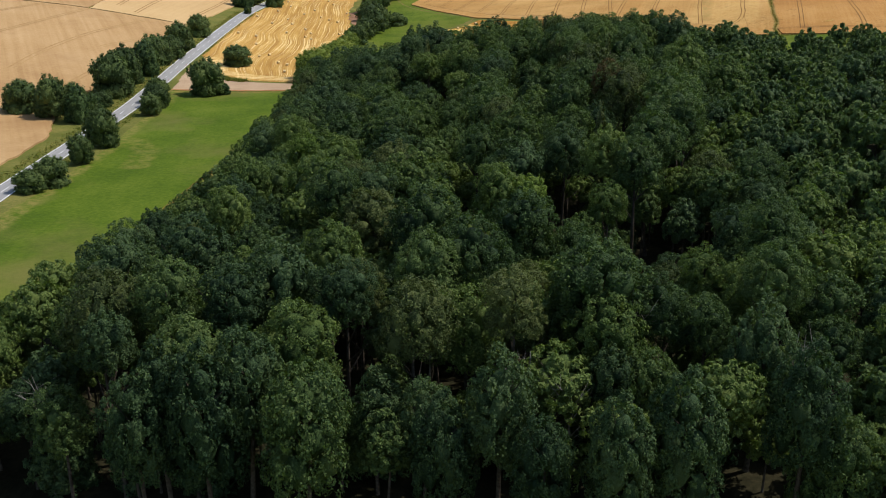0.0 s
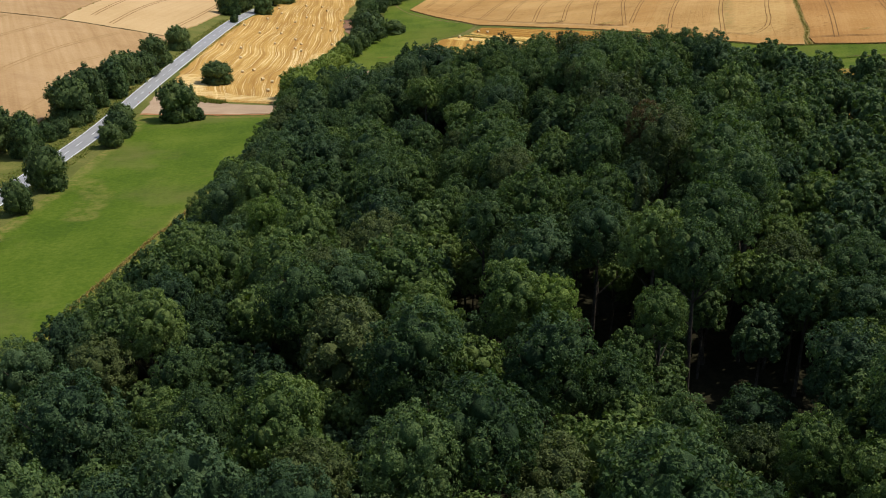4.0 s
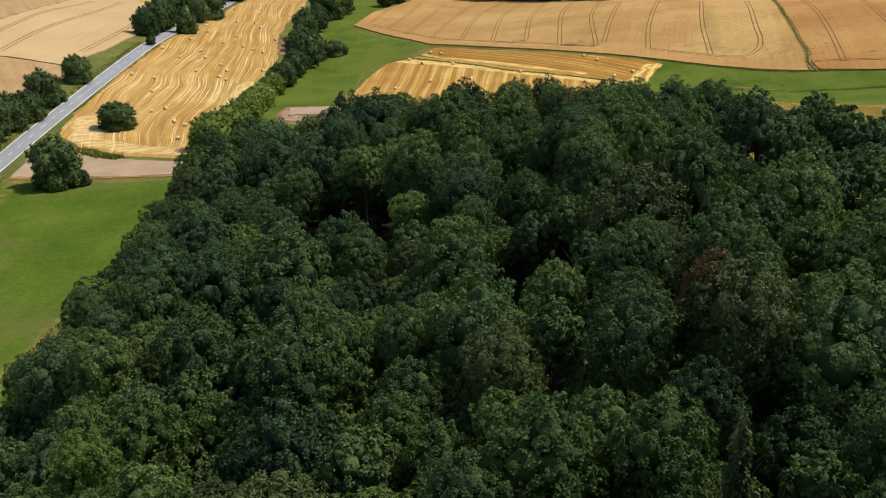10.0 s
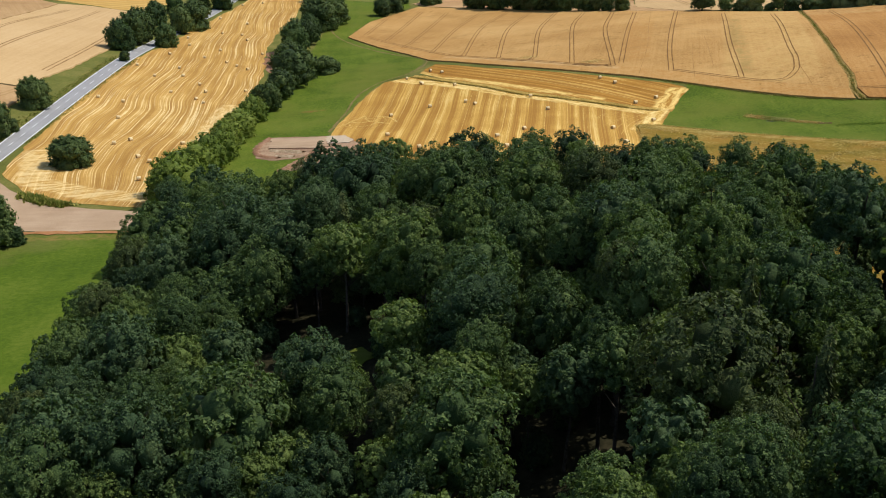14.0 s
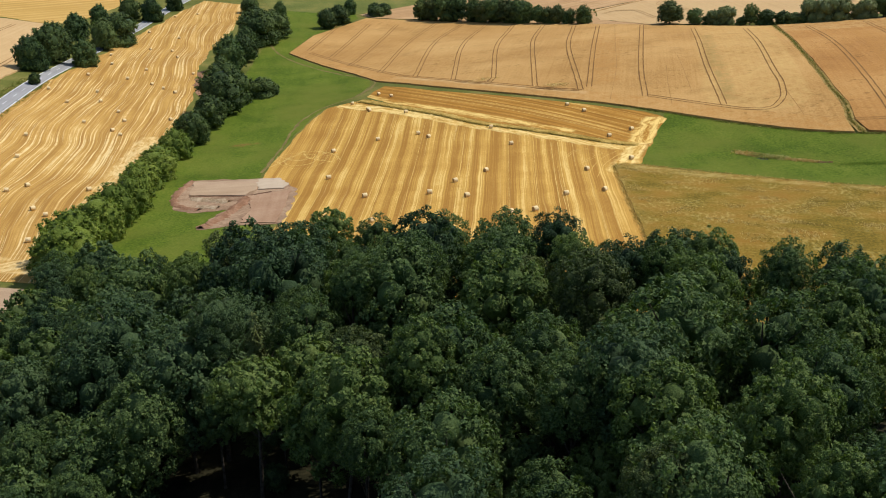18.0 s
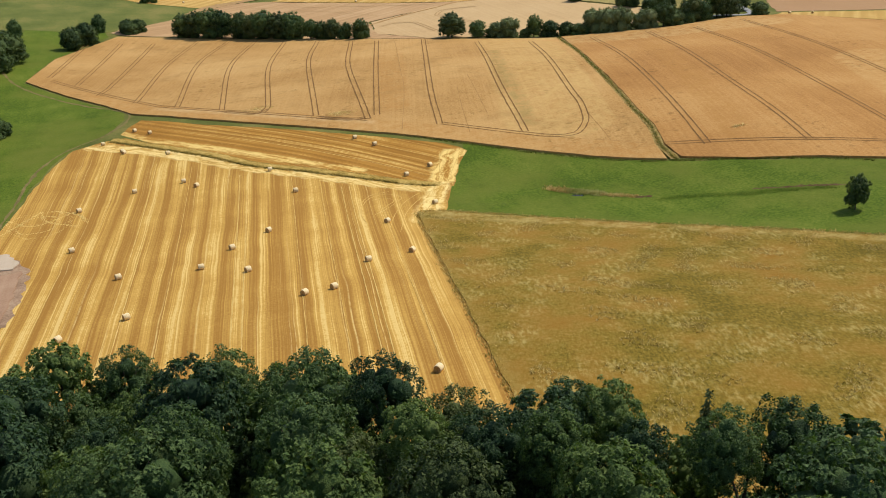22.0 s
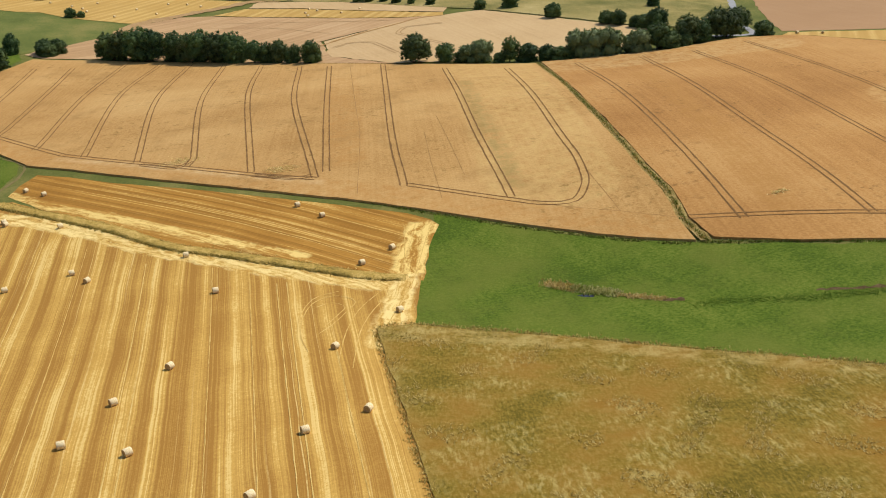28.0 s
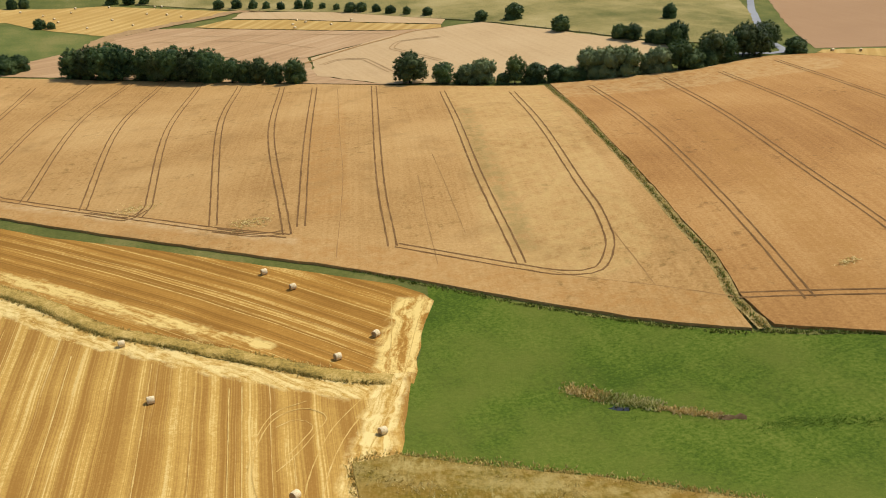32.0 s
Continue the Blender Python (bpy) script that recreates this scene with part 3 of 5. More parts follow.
wheat_e = field("wheat_field_east", [(167, 494), (181, 482), (209, 466), (260, 440), (340, 440), (400, 520), (370, 640), (341, 683), (314, 690), (279, 685), (250, 692), (224.3, 700), (209.3, 652), (196.3, 610), (188.3, 580), (182.3, 557), (177.4, 538), (174.4, 523), (168.4, 506)],
                0.6, M_WHEAT_E, "ripe reddish tan wheat with paired tramlines", "field", step=8, ragged=0.12)
green = field("pasture_east", [(92, 485), (101, 505), (115, 534), (117, 541), (137, 519.5), (152, 503), (165, 493), (181, 481), (209, 465), (260, 438), (330, 430), (330, 330), (230, 370), (169, 420), (147, 442), (118, 469)], 0.08, M_PASTURE,
              "rich green pasture with a rushy pool", "meadow")
rough = field("rough_grass_field", [(85, 484.5), (92, 485), (118, 468), (147, 441), (169, 419), (230, 368), (330, 328), (330, 240), (230, 248), (180, 268), (105, 298), (72, 320), (57, 329), (58, 340), (60, 349), (72.6, 418)], 0.3, M_ROUGH,
              "ungrazed dry yellow-brown rough grass", "field", step=6, ragged=0.15)
field("pasture_strip", [(-62, 408), (-52, 402), (-38, 391), (-14, 391), (-14, 425), (-20, 455), (-20, 495), (-19, 512), (-13, 558), (-8, 585), (-2, 606), (10, 622), (17, 642), (17, 656), (-4, 697), (-24, 738), (-13, 792), (15, 852), (10, 880), (-30, 890), (-36, 790), (-40, 720), (-42, 640), (-46, 580), (-50, 520), (-55, 450)],
                    0.07, M_PASTURE, "green pasture strip along a hedge", "meadow")
field("stubble_field_west", [(-60, 412), (-85, 421), (-98, 428), (-111, 446), (-115, 480), (-119, 560), (-119, 640), (-116, 690), (-109, 770), (-98, 850), (-88, 907), (-60, 898), (-59, 811), (-65, 746), (-64, 689), (-58, 632), (-58, 597), (-60, 549), (-60, 489)],
               0.10, M_STUBBLE_W, "pale yellow stubble with wavy straw rows and bales", "field", step=7, ragged=0.5)
gravel = field("gravel_yard", [(-114, 443), (-98, 425), (-82, 416), (-62, 409), (-60, 393), (-86, 395), (-108, 393)], 0.10, M_GRAVEL, "pinkish gravel field entrance by the road", "gravel", step=5)
dull = field("wheat_field_by_road", [(-124, 200), (-123, 300), (-133, 335), (-137, 400), (-137, 480), (-135, 551), (-192, 549), (-340, 540), (-340, 400), (-280, 200)], 0.55, M_WHEAT_DULL, "tan ripe corn west of the road", "field", step=12)
pale = field("pale_wheat_field", [(-142, 553), (-136, 602), (-135, 660), (-146, 745), (-160, 790), (-185, 800), (-203, 800), (-205, 720), (-199, 632), (-192, 551)], 0.55, M_WHEAT_PALE, "pale ripe wheat beyond the road", "field", step=12)
field("wheat_field_west", [(-193, 551), (-200, 632), (-206, 720), (-204, 800), (-240, 830), (-345, 820), (-345, 545)], 0.5, M_WHEAT_DULL, "brownish ripe corn further west", "field", step=14)
field("stubble_field_northwest", [(-128, 914), (-148, 800), (-165, 795), (-260, 842), (-320, 960), (-180, 980)], 0.12, M_STUBBLE_FAR, "bright yellow stubble beyond the roadside trees", "field", step=14)
field("stubble_field_far", [(9, 1001), (23, 997), (37, 976), (50, 962), (77, 938), (104, 959), (126, 973), (152, 984), (124, 1010), (81, 1043), (49, 1042), (-60, 1060)], 0.15, M_STUBBLE_FAR, "distant yellow stubble scattered with bales", "field", step=14)
field("stubble_strip_far", [(122, 944), (144, 957), (174, 935), (238, 855), (234, 845), (213, 860), (162, 911)], 0.36, M_STUBBLE_FAR, "distant narrow stubble strip", "field", step=14, skirt=False)
field("wheat_field_skyline", [(146, 958.5), (156, 976), (192, 952), (228, 903), (247, 871), (239, 856.5), (175, 936.5)], 0.36, M_WHEAT_PALE, "pale ripe wheat along the far hedge", "field", step=14, skirt=False)
field("pasture_far", [(10, 999), (37, 974), (56, 953), (75, 933), (57, 904), (38, 885), (24, 875), (14, 866), (-40, 880), (-60, 960), (-30, 1010)], 0.10, M_PASTURE_FAR, "distant dark green pasture", "meadow", step=14)
field("wheat_field_far_west", [(78, 932), (103, 949), (121, 943), (161, 910), (212, 859), (233, 845.5), (219, 848.5), (200, 841.5), (158, 823), (93, 880), (62, 890)], 0.33, M_WHEAT_FAR, "distant pinkish ripe wheat", "field", step=14, skirt=False)
field("wheat_field_far", [(160, 821), (213, 849), (256, 846), (278, 793), (300, 740), (285, 702), (240, 708), (200, 726), (172, 738), (152, 776)], 0.33, M_WHEAT_PALE, "distant pale wheat behind the hedge", "field", step=12, skirt=False)
field("dry_pasture_far", [(92, 1048), (145, 995), (206, 935), (256, 850), (280, 795), (302, 742), (332, 712), (388, 800), (420, 860), (480, 1150), (100, 1250)], 0.5, M_DRY, "distant dry yellowish pasture with scattered trees", "meadow", step=18)
field("bare_field_far", [(421, 826), (365, 734), (345, 697), (373, 690), (450, 680), (700, 760), (700, 1000), (480, 980)], 0.12, M_PLOUGH, "distant pinkish bare field", "field", step=18)
field("stubble_field_east", [(338, 688), (345, 693), (373, 686), (450, 674), (430, 600), (376, 642), (346, 682)], 0.12, M_STUBBLE_FAR, "golden stubble beyond the wheat", "field", step=12)


far_head = field("wheat_field_behind_hedge", [(24, 853), (36, 848), (51, 843), (94, 812), (142, 764), (172, 737), (152, 776), (159, 822), (93, 879), (61, 889), (74, 928), (57, 904), (38, 885), (24, 875), (16, 864)], 0.28, M_WHEAT_FAR, "tan ripe corn behind the field hedge", "field", step=12, skirt=False)
tagged(new("far_farm_track", strip_mesh("far_farm_track", [(60, 893), (76, 934), (104, 955), (126, 967), (154, 981), (178, 972)], 9.0, 0.42, M_FARTRACK, 0.25, 4.0)), "pale grassy farm track between distant fields", "track", kind="structure")


# ---- wheel tracks in the wheat ----
# strips laid over the crop; no gap is cut, its shadow is in M_RUT_SHADE's colour
def tramline(owner, pts, lift, mat, gap=1.9, width=0.42):
    c = curve_points(pts, 8.0)
    d = np.gradient(c, axis=0)
    side = np.stack([-d[:, 1], d[:, 0]], 1) / np.linalg.norm(d, axis=1)[:, None]
    for s in (-gap / 2, gap / 2):
        part("wheel_track", strip_mesh("wheel_track", [tuple(p) for p in c + side * s], width, lift, mat, 0.22, 2.2), owner, "dark double wheel track through the crop")


for line in ([(-13, 745), (3, 826)], [(-1, 721), (21, 826)], [(8, 694), (12, 706), (38, 822)], [(22, 668), (25, 680), (41, 755), (62, 822)], [(37, 647), (39, 658), (55, 748), (78, 814)], [(52, 628), (68, 728), (91, 805)], [(65, 612), (68, 619), (83, 709), (105, 792)],
             [(81, 594), (100, 703), (119, 775)], [(96, 579), (111, 671), (133, 758)], [(100, 582), (119, 655), (144, 748)], [(116, 561), (129, 613), (165, 736)], [(138, 540), (153, 604), (184, 710)],
             [(205, 693), (174, 590), (165, 556), (158, 538), (151, 530), (144, 532), (137, 539), (117, 561)], [(31, 654), (52, 627), (80, 593), (96, 578)], [(-12, 738), (31, 654)], [(53, 624), (62, 613), (67, 617)], [(81, 591), (90, 582), (96, 581)]):
    tramline(wheat, line, 0.66, M_RUT_SHADE)
for line in ([(178, 498), (203, 581), (233, 685)], [(204, 486), (213, 516), (228, 573), (260, 680)], [(231, 471), (240, 500), (255, 562), (282, 674)], [(280, 530), (297, 607), (312, 680)], [(168, 506), (191, 493), (230, 472)]):
    tramline(wheat_e, line, 0.66, M_RUT_SHADE)
part("seam", strip_mesh("seam", [(103, 561), (118, 610), (128, 650), (151, 739)], 0.2, 0.63, M_SEAM, 0.4), wheat)
for line in ([(138, 540), (145, 530), (157, 518), (167, 506)], [(146, 618), (133, 560)], [(122, 548), (128, 572), (136, 601)]):
    part("seam", strip_mesh("seam", line, 0.22, 0.63, M_SEAM, 0.5), wheat)
part("seam", strip_mesh("seam", [(157, 518), (163, 548)], 0.25, 0.63, M_SEAM, 0.5), wheat)
for line in ([(181, 763), (179, 800), (170, 806), (160, 800)], [(207, 773), (198, 815), (206, 827), (226, 824)]):
    tramline(far_head, line, 0.42, M_FARTRACK, 2.2, 0.6)
for line in ([(105, 924), (155, 896), (206, 855)], [(96, 912), (143, 885), (169, 842)]):
    part("wheel_track", strip_mesh("wheel_track", line, 0.7, 0.42, M_FARTRACK, 0.3), far_head, "faint brown wheel track")
for line in ([(-143, 585), (-143, 640), (-145, 698)], [(-170, 560), (-175, 660), (-174, 780)], [(-184, 575), (-190, 640), (-196, 704), (-190, 775)]):
    tramline(pale, line, 0.61, M_RUT_SHADE)

for line in ([(-174, 399), (-175, 437), (-171, 487), (-160, 540)], [(-158, 462), (-149, 494), (-145, 526), (-141, 546)], [(-214, 420), (-203, 469), (-192, 545)], [(-146, 370), (-146, 400), (-145, 430)], [(-240, 430), (-228, 490), (-215, 545)]):
    tramline(dull, line, 0.61, M_FARTRACK, 2.0, 0.7)

# ---- road ----
ROAD = [(-110, 120), (-112, 240), (-113, 341), (-116, 400), (-119, 460), (-122, 575), (-123, 640), (-121, 687), (-117, 757), (-112, 800), (-104, 880), (-92, 960), (-80, 1060)]
road = new("road", strip_mesh("road", ROAD, 6.6, 0.14, M_ASPHALT, 0.0, 4.0, 0.05))
tagged(road, "straight grey two-lane country road with white lines", "road", kind="structure")
rc = curve_points(ROAD, 6.0)
rd = np.gradient(rc, axis=0)
rs = np.stack([-rd[:, 1], rd[:, 0]], 1) / np.linalg.norm(rd, axis=1)[:, None]
for s in (-3.0, 3.0):
    part("edge_line", strip_mesh("edge_line", [tuple(p) for p in rc + rs * s], 0.3, 0.18, M_PAINT, 0.05), road, "white edge line")
for i in range(0, len(rc) - 2, 2):
    a, b = rc[i], rc[i] + (rc[i + 1] - rc[i]) * 0.75
    part("centre_dash", strip_mesh("centre_dash", [tuple(a), tuple(b)], 0.2, 0.22, M_PAINT, 0.0, 2.0), road, "white centre dash")
lane = tagged(new("lane", strip_mesh("lane", [(310, 703), (328, 696), (343, 725), (390, 799), (420, 845), (460, 930)], 4.0, 0.2, M_ASPHALT, 0.1, 6.0)), "narrow pale farm lane between hedges", "lane", kind="structure")
track = new("farm_track", strip_mesh("farm_track", [(-40, 800), (-28, 738), (-5, 690), (17, 656), (18, 640), (10, 622), (-4, 604), (-12, 580), (-16, 540), (-20, 505)], 1.0, 0.14, M_DITCH_EARTH, 0.4))
tagged(track, "brown earth track along the stubble edge", "track", kind="structure")


# ---- trees ----
def icosphere():
    bm = bmesh.new()
    bmesh.ops.create_icosphere(bm, subdivisions=2, radius=1.0)
    v = np.array([tuple(x.co) for x in bm.verts])
    f = np.array([[x.index for x in p.verts] for p in bm.faces])
    bm.free()
    return v, f


ICO_V, ICO_F = icosphere()
OCTA_V = np.array([(1, 0, 0), (-1, 0, 0), (0, 1, 0), (0, -1, 0), (0, 0, 1), (0, 0, -1)], float)
OCTA_F = np.array([(0, 2, 4), (2, 1, 4), (1, 3, 4), (3, 0, 4), (2, 0, 5), (1, 2, 5), (3, 1, 5), (0, 3, 5)])


def broad_crown(rng, height, radius, leaves, size, lobes, low=0.32, floor=-1.0, core=(0.43, 0.57)):
    """A crown of a few boughs, each a mound of small leafy puffs."""
    mid, half = height * (1 + low) / 2, height * (1 - low) / 2
    tall = half / radius
    boughs = [(0.0, 0.0, 0.42, 0.50)]
    turn = rng.uniform(0, 6.28)
    for k in range(5):
        a = turn + k * 1.2566 + rng.uniform(-0.3, 0.3)
        ring = rng.uniform(0.38, 0.48)
        boughs.append((math.cos(a) * ring, math.sin(a) * ring, rng.uniform(0.0, 0.36), rng.uniform(0.42, 0.52)))
    for k in range(5):
        a = turn + 0.63 + k * 1.2566 + rng.uniform(-0.3, 0.3)
        ring = rng.uniform(0.42, 0.54)
        boughs.append((math.cos(a) * ring, math.sin(a) * ring, rng.uniform(-0.55, -0.20), rng.uniform(0.38, 0.48)))
    boughs = np.array(boughs)
    lean = rng.normal(0, 0.06, 2)
    boughs[:, :2] += lean * boughs[:, 2:3]
    cb, rb = boughs[:, :3] * (1, 1, 1.05), boughs[:, 3]
    centre, radii, out = [], [], []
    each = max(7, int(lobes * 0.74))
    for i in range(len(cb)):
        k = np.arange(each)
        up = 1 - 1.7 * (k + 0.5) / each
        a = 2.399963 * k + rng.uniform(0, 6.28)
        d = np.stack([np.cos(a) * np.sqrt(1 - up * up), np.sin(a) * np.sqrt(1 - up * up), up], 1) + rng.normal(0, 0.14, (each, 3))
        d /= np.linalg.norm(d, axis=1)[:, None]
        p = cb[i] + d * rb[i] * rng.uniform(0.84, 1.08, (each, 1))
        gap = (np.linalg.norm(p[:, None] - cb, axis=2) / rb)
        gap[:, i] = 9
        keep = (gap.min(1) > 0.86) & (p[:, 2] > floor) & ((d * p).sum(1) > -0.12)
        centre.append(p[keep])
        out.append(d[keep])
        radii.append(rng.uniform(0.075, 0.145, keep.sum()))
    centre, out, radii = np.concatenate(centre), np.concatenate(out), np.concatenate(radii)
    vs, fs, n = [], [], 0
    for c, r in zip(cb, rb):
        vs.append(ICO_V * r * rng.uniform(*core, (len(ICO_V), 1)) + c)
        fs.append(ICO_F + n)
        n += len(ICO_V)
    for c, r in zip(centre, radii) if core[0] > 0.6 else ():
        vs.append(OCTA_V * r * rng.uniform(0.55, 0.8, (6, 1)) + c)
        fs.append(OCTA_F + n)
        n += 6
    share = rng.choice(len(centre), leaves, p=radii ** 2 / (radii ** 2).sum())
    away = out[share]
    d = rng.normal(size=(leaves, 3)) + away * 0.75 + (0, 0, 0.25)
    d /= np.linalg.norm(d, axis=1)[:, None]
    pts = centre[share] + d * (radii[share] * rng.uniform(0.6, 1.24, leaves))[:, None]
    dome = pts * (1, 1, 0.8)
    dome /= np.linalg.norm(dome, axis=1)[:, None]
    nor = 0.55 * d + 0.2 * away + 0.5 * dome + rng.normal(size=d.shape) * 0.56 + (0, 0, 0.1)
    nor /= np.linalg.norm(nor, axis=1)[:, None]
    t = np.cross(nor, rng.normal(size=nor.shape))
    t /= np.linalg.norm(t, axis=1)[:, None]
    b = np.cross(nor, t)
    box = np.array((radius, radius, radius * tall))
    pts = pts * box + (0, 0, mid)
    s = size * rng.uniform(0.6, 1.4, (leaves, 1))
    tri = np.stack([pts + t * s * 1.15, pts - t * s * 0.6 + b * s * 0.75, pts - t * s * 0.6 - b * s * 0.75], 1).reshape(-1, 3)
    return np.concatenate([np.concatenate(vs) * box + (0, 0, mid), tri]), np.concatenate([np.concatenate(fs), np.arange(len(tri)).reshape(-1, 3) + n])


def cone_crown(rng, height, radius, leaves, size, low=0.18):
    """A larch: drooping whorls of twigs in a narrow cone."""
    h = low + (1 - low) * (1 - np.sqrt(rng.uniform(0, 1, leaves)))
    a = rng.uniform(0, 2 * math.pi, leaves)
    tier = np.sin(h * 46 + np.sin(a * 3) * 1.5)
    r = radius * (1 - h) ** 0.8 * (0.75 + 0.25 * tier) * rng.uniform(0.55, 1.08, leaves) + 0.1
    pts = np.stack([np.cos(a) * r, np.sin(a) * r, h * height - r * 0.25], 1)
    out = np.stack([np.cos(a), np.sin(a), -0.25 + 0 * a], 1)
    side = np.stack([-np.sin(a), np.cos(a), rng.normal(0, 0.3, leaves)], 1)
    s = size * rng.uniform(0.7, 1.4, (leaves, 1))
    tri = np.stack([pts + out * s * 1.3, pts + side * s * 0.6, pts - side * s * 0.6 + (0, 0, 0.15)], 1).reshape(-1, 3)
    v = np.array([(math.cos(k) * radius * 0.5, math.sin(k) * radius * 0.5, low * height) for k in np.arange(7) * 0.8976] + [(0, 0, height * 0.95)])
    f = [(k, (k + 1) % 7, 7) for k in range(7)]
    return np.concatenate([v, tri]), np.concatenate([np.array(f), np.arange(len(tri)).reshape(-1, 3) + 8])


def limb(vs, fs, a, b, r0, r1, sides=6):
    a, b = Vector(a), Vector(b)
    q = (b - a).to_track_quat("Z", "Y")
    base = sum(len(v) for v in vs)
    ring = [Vector((math.cos(k * 2 * math.pi / sides), math.sin(k * 2 * math.pi / sides), 0)) for k in range(sides)]
    vs.append(np.array([tuple(a + q @ (p * r0)) for p in ring] + [tuple(b + q @ (p * r1)) for p in ring]))
    f = []
    for k in range(sides):
        j = (k + 1) % sides
        f += [(base + k, base + j, base + sides + j), (base + k, base + sides + j, base + sides + k)]
    fs.append(np.array(f))


def trunk_of(rng, height, thick, limbs=5, reach=0.3, bare=False):
    vs, fs = [], []
    bend = rng.normal(0, 0.02, 2) * height
    mid = (bend[0], bend[1], height * 0.45)
    top = (bend[0] * 1.5, bend[1] * 1.5, height * 0.86)
    limb(vs, fs, (0, 0, -0.4), (0, 0, 0.5), thick * 1.5, thick, 8)
    limb(vs, fs, (0, 0, 0.5), mid, thick, thick * 0.7, 8)
    limb(vs, fs, mid, top, thick * 0.7, thick * 0.2, 6)
    for k in range(limbs):
        a, z = 2.4 * k + rng.uniform(-0.4, 0.4), rng.uniform(0.35, 0.7) * height
        s = (z / height) * 1.4
        p = (bend[0] * s, bend[1] * s, z)
        q = (p[0] + math.cos(a) * reach * height, p[1] + math.sin(a) * reach * height, z + rng.uniform(0.12, 0.24) * height)
        limb(vs, fs, p, q, thick * 0.36, thick * 0.08, 5)
        if bare:
            for _ in range(3):
                s = rng.uniform(0.35, 0.9)
                m = tuple(p[i] + (q[i] - p[i]) * s for i in range(3))
                e = (m[0] + rng.normal(0, 0.07) * height, m[1] + rng.normal(0, 0.07) * height, m[2] + rng.uniform(-0.02, 0.1) * height)
                limb(vs, fs, m, e, thick * 0.13, thick * 0.03, 4)
    return np.concatenate(vs), np.concatenate(fs)


H0 = 20.0
PROTO = {}


def prototype(key, seed, kind, radius, leaves, size, lobes, mat, low=0.32, thick=0.28, floor=-1.0, core=(0.43, 0.57)):
    rng = np.random.default_rng(seed)
    crown = cone_crown(rng, H0, radius, leaves, size) if kind == "cone" else broad_crown(rng, H0, radius, leaves, size, lobes, low, floor, core)
    trunk = trunk_of(rng, H0, thick, 5, 0.15)
    PROTO[key] = dict(radius=radius, crown=crown, trunk=trunk, mat=mat, crown_mesh=mesh_of("crown", *crown, [mat]), trunk_mesh=mesh_of("trunk", *trunk, [M_BARK], smooth=True))


KINDS = {"M": (M_LEAF, M_LEAF, M_LEAF_MID, M_LEAF), "D": (M_LEAF_DEEP, M_LEAF_DEEP, M_LEAF_DEEP), "O": (M_LEAF_OLIVE, M_LEAF_OLIVE), "F": (M_LEAF_MID, M_LEAF_MID), "Y": (M_LEAF_FRESH,), "B": (M_LEAF_RUST,)}
seed = 11
for kind, mats in KINDS.items():
    for k, mat in enumerate(mats):
        prototype((kind, k), seed, "broad", (4.9, 5.4, 4.6, 5.1)[k], 9600, 0.165, (40, 46, 36, 42)[k], mat, 1 - (4.9, 5.4, 4.6, 5.1)[k] * 0.115, floor=-0.75)
        seed += 1
# south row: deep leaves on two of three crowns imitate their shaded faces
for k in range(3):
    prototype(("front", k), 21 + k, "broad", (4.8, 5.2, 4.4)[k], 9600, 0.168, 46, (M_LEAF_DEEP, M_LEAF, M_LEAF_DEEP)[k], 0.4, floor=-1.0)
# undergrowth: deeper leaf colour imitates the shade beneath the canopy
for k in range(2):
    prototype(("shade", k), 25 + k, "broad", (9.0, 7.5)[k], 3000, 0.42, 36, M_LEAF_DEEP, -0.1, 0.3, core=(0.7, 0.85))
for k in range(5):
    prototype(("back", k), 31 + k, "broad", (4.9, 5.4, 4.5, 5.6, 4.7)[k], 4000, 0.30, 34, (M_LEAF, M_LEAF_MID, M_LEAF, M_LEAF_MID, M_LEAF_DEEP)[k], 0.42, floor=-0.5)
for k in range(3):
    prototype(("distant", k), 41 + k, "broad", (5.1, 5.6, 4.7)[k], 2000, 0.40, 20, (M_LEAF, M_LEAF_DEEP, M_LEAF)[k], 0.4, floor=-0.1)
prototype(("larch", 0), 51, "cone", 3.3, 5200, 0.26, 0, M_NEEDLE)
for k in range(4):
    prototype(("hedge", k), 61 + k, "broad", (8.6, 9.6, 8.0, 10.4)[k], 3600, 0.42, (44, 50, 42, 54)[k], (M_LEAF_DARK, M_LEAF_DARK, M_LEAF, M_LEAF_DARK)[k], (-0.12, -0.1, -0.18, -0.15)[k], 0.4, core=(0.80, 0.95))
for k in range(2):
    prototype(("willow", k), 71 + k, "broad", (10.0, 11.0)[k], 3400, 0.45, 40, M_LEAF_WILLOW, -0.2, 0.35, core=(0.80, 0.95))


for k in range(4):
    prototype(("hedgetree", k), 81 + k, "broad", (8.4, 9.2, 7.8, 9.6)[k], 5200, 0.30, (40, 46, 38, 48)[k], (M_LEAF_DARK, M_LEAF, M_LEAF_DARK, M_LEAF_OLIVE)[k], (0.04, 0.0, 0.06, -0.02)[k], 0.45, core=(0.62, 0.80))
prototype(("greywillow", 0), 75, "broad", 9.6, 3400, 0.42, 40, M_LEAF_GREY, -0.1, 0.35, core=(0.80, 0.95))


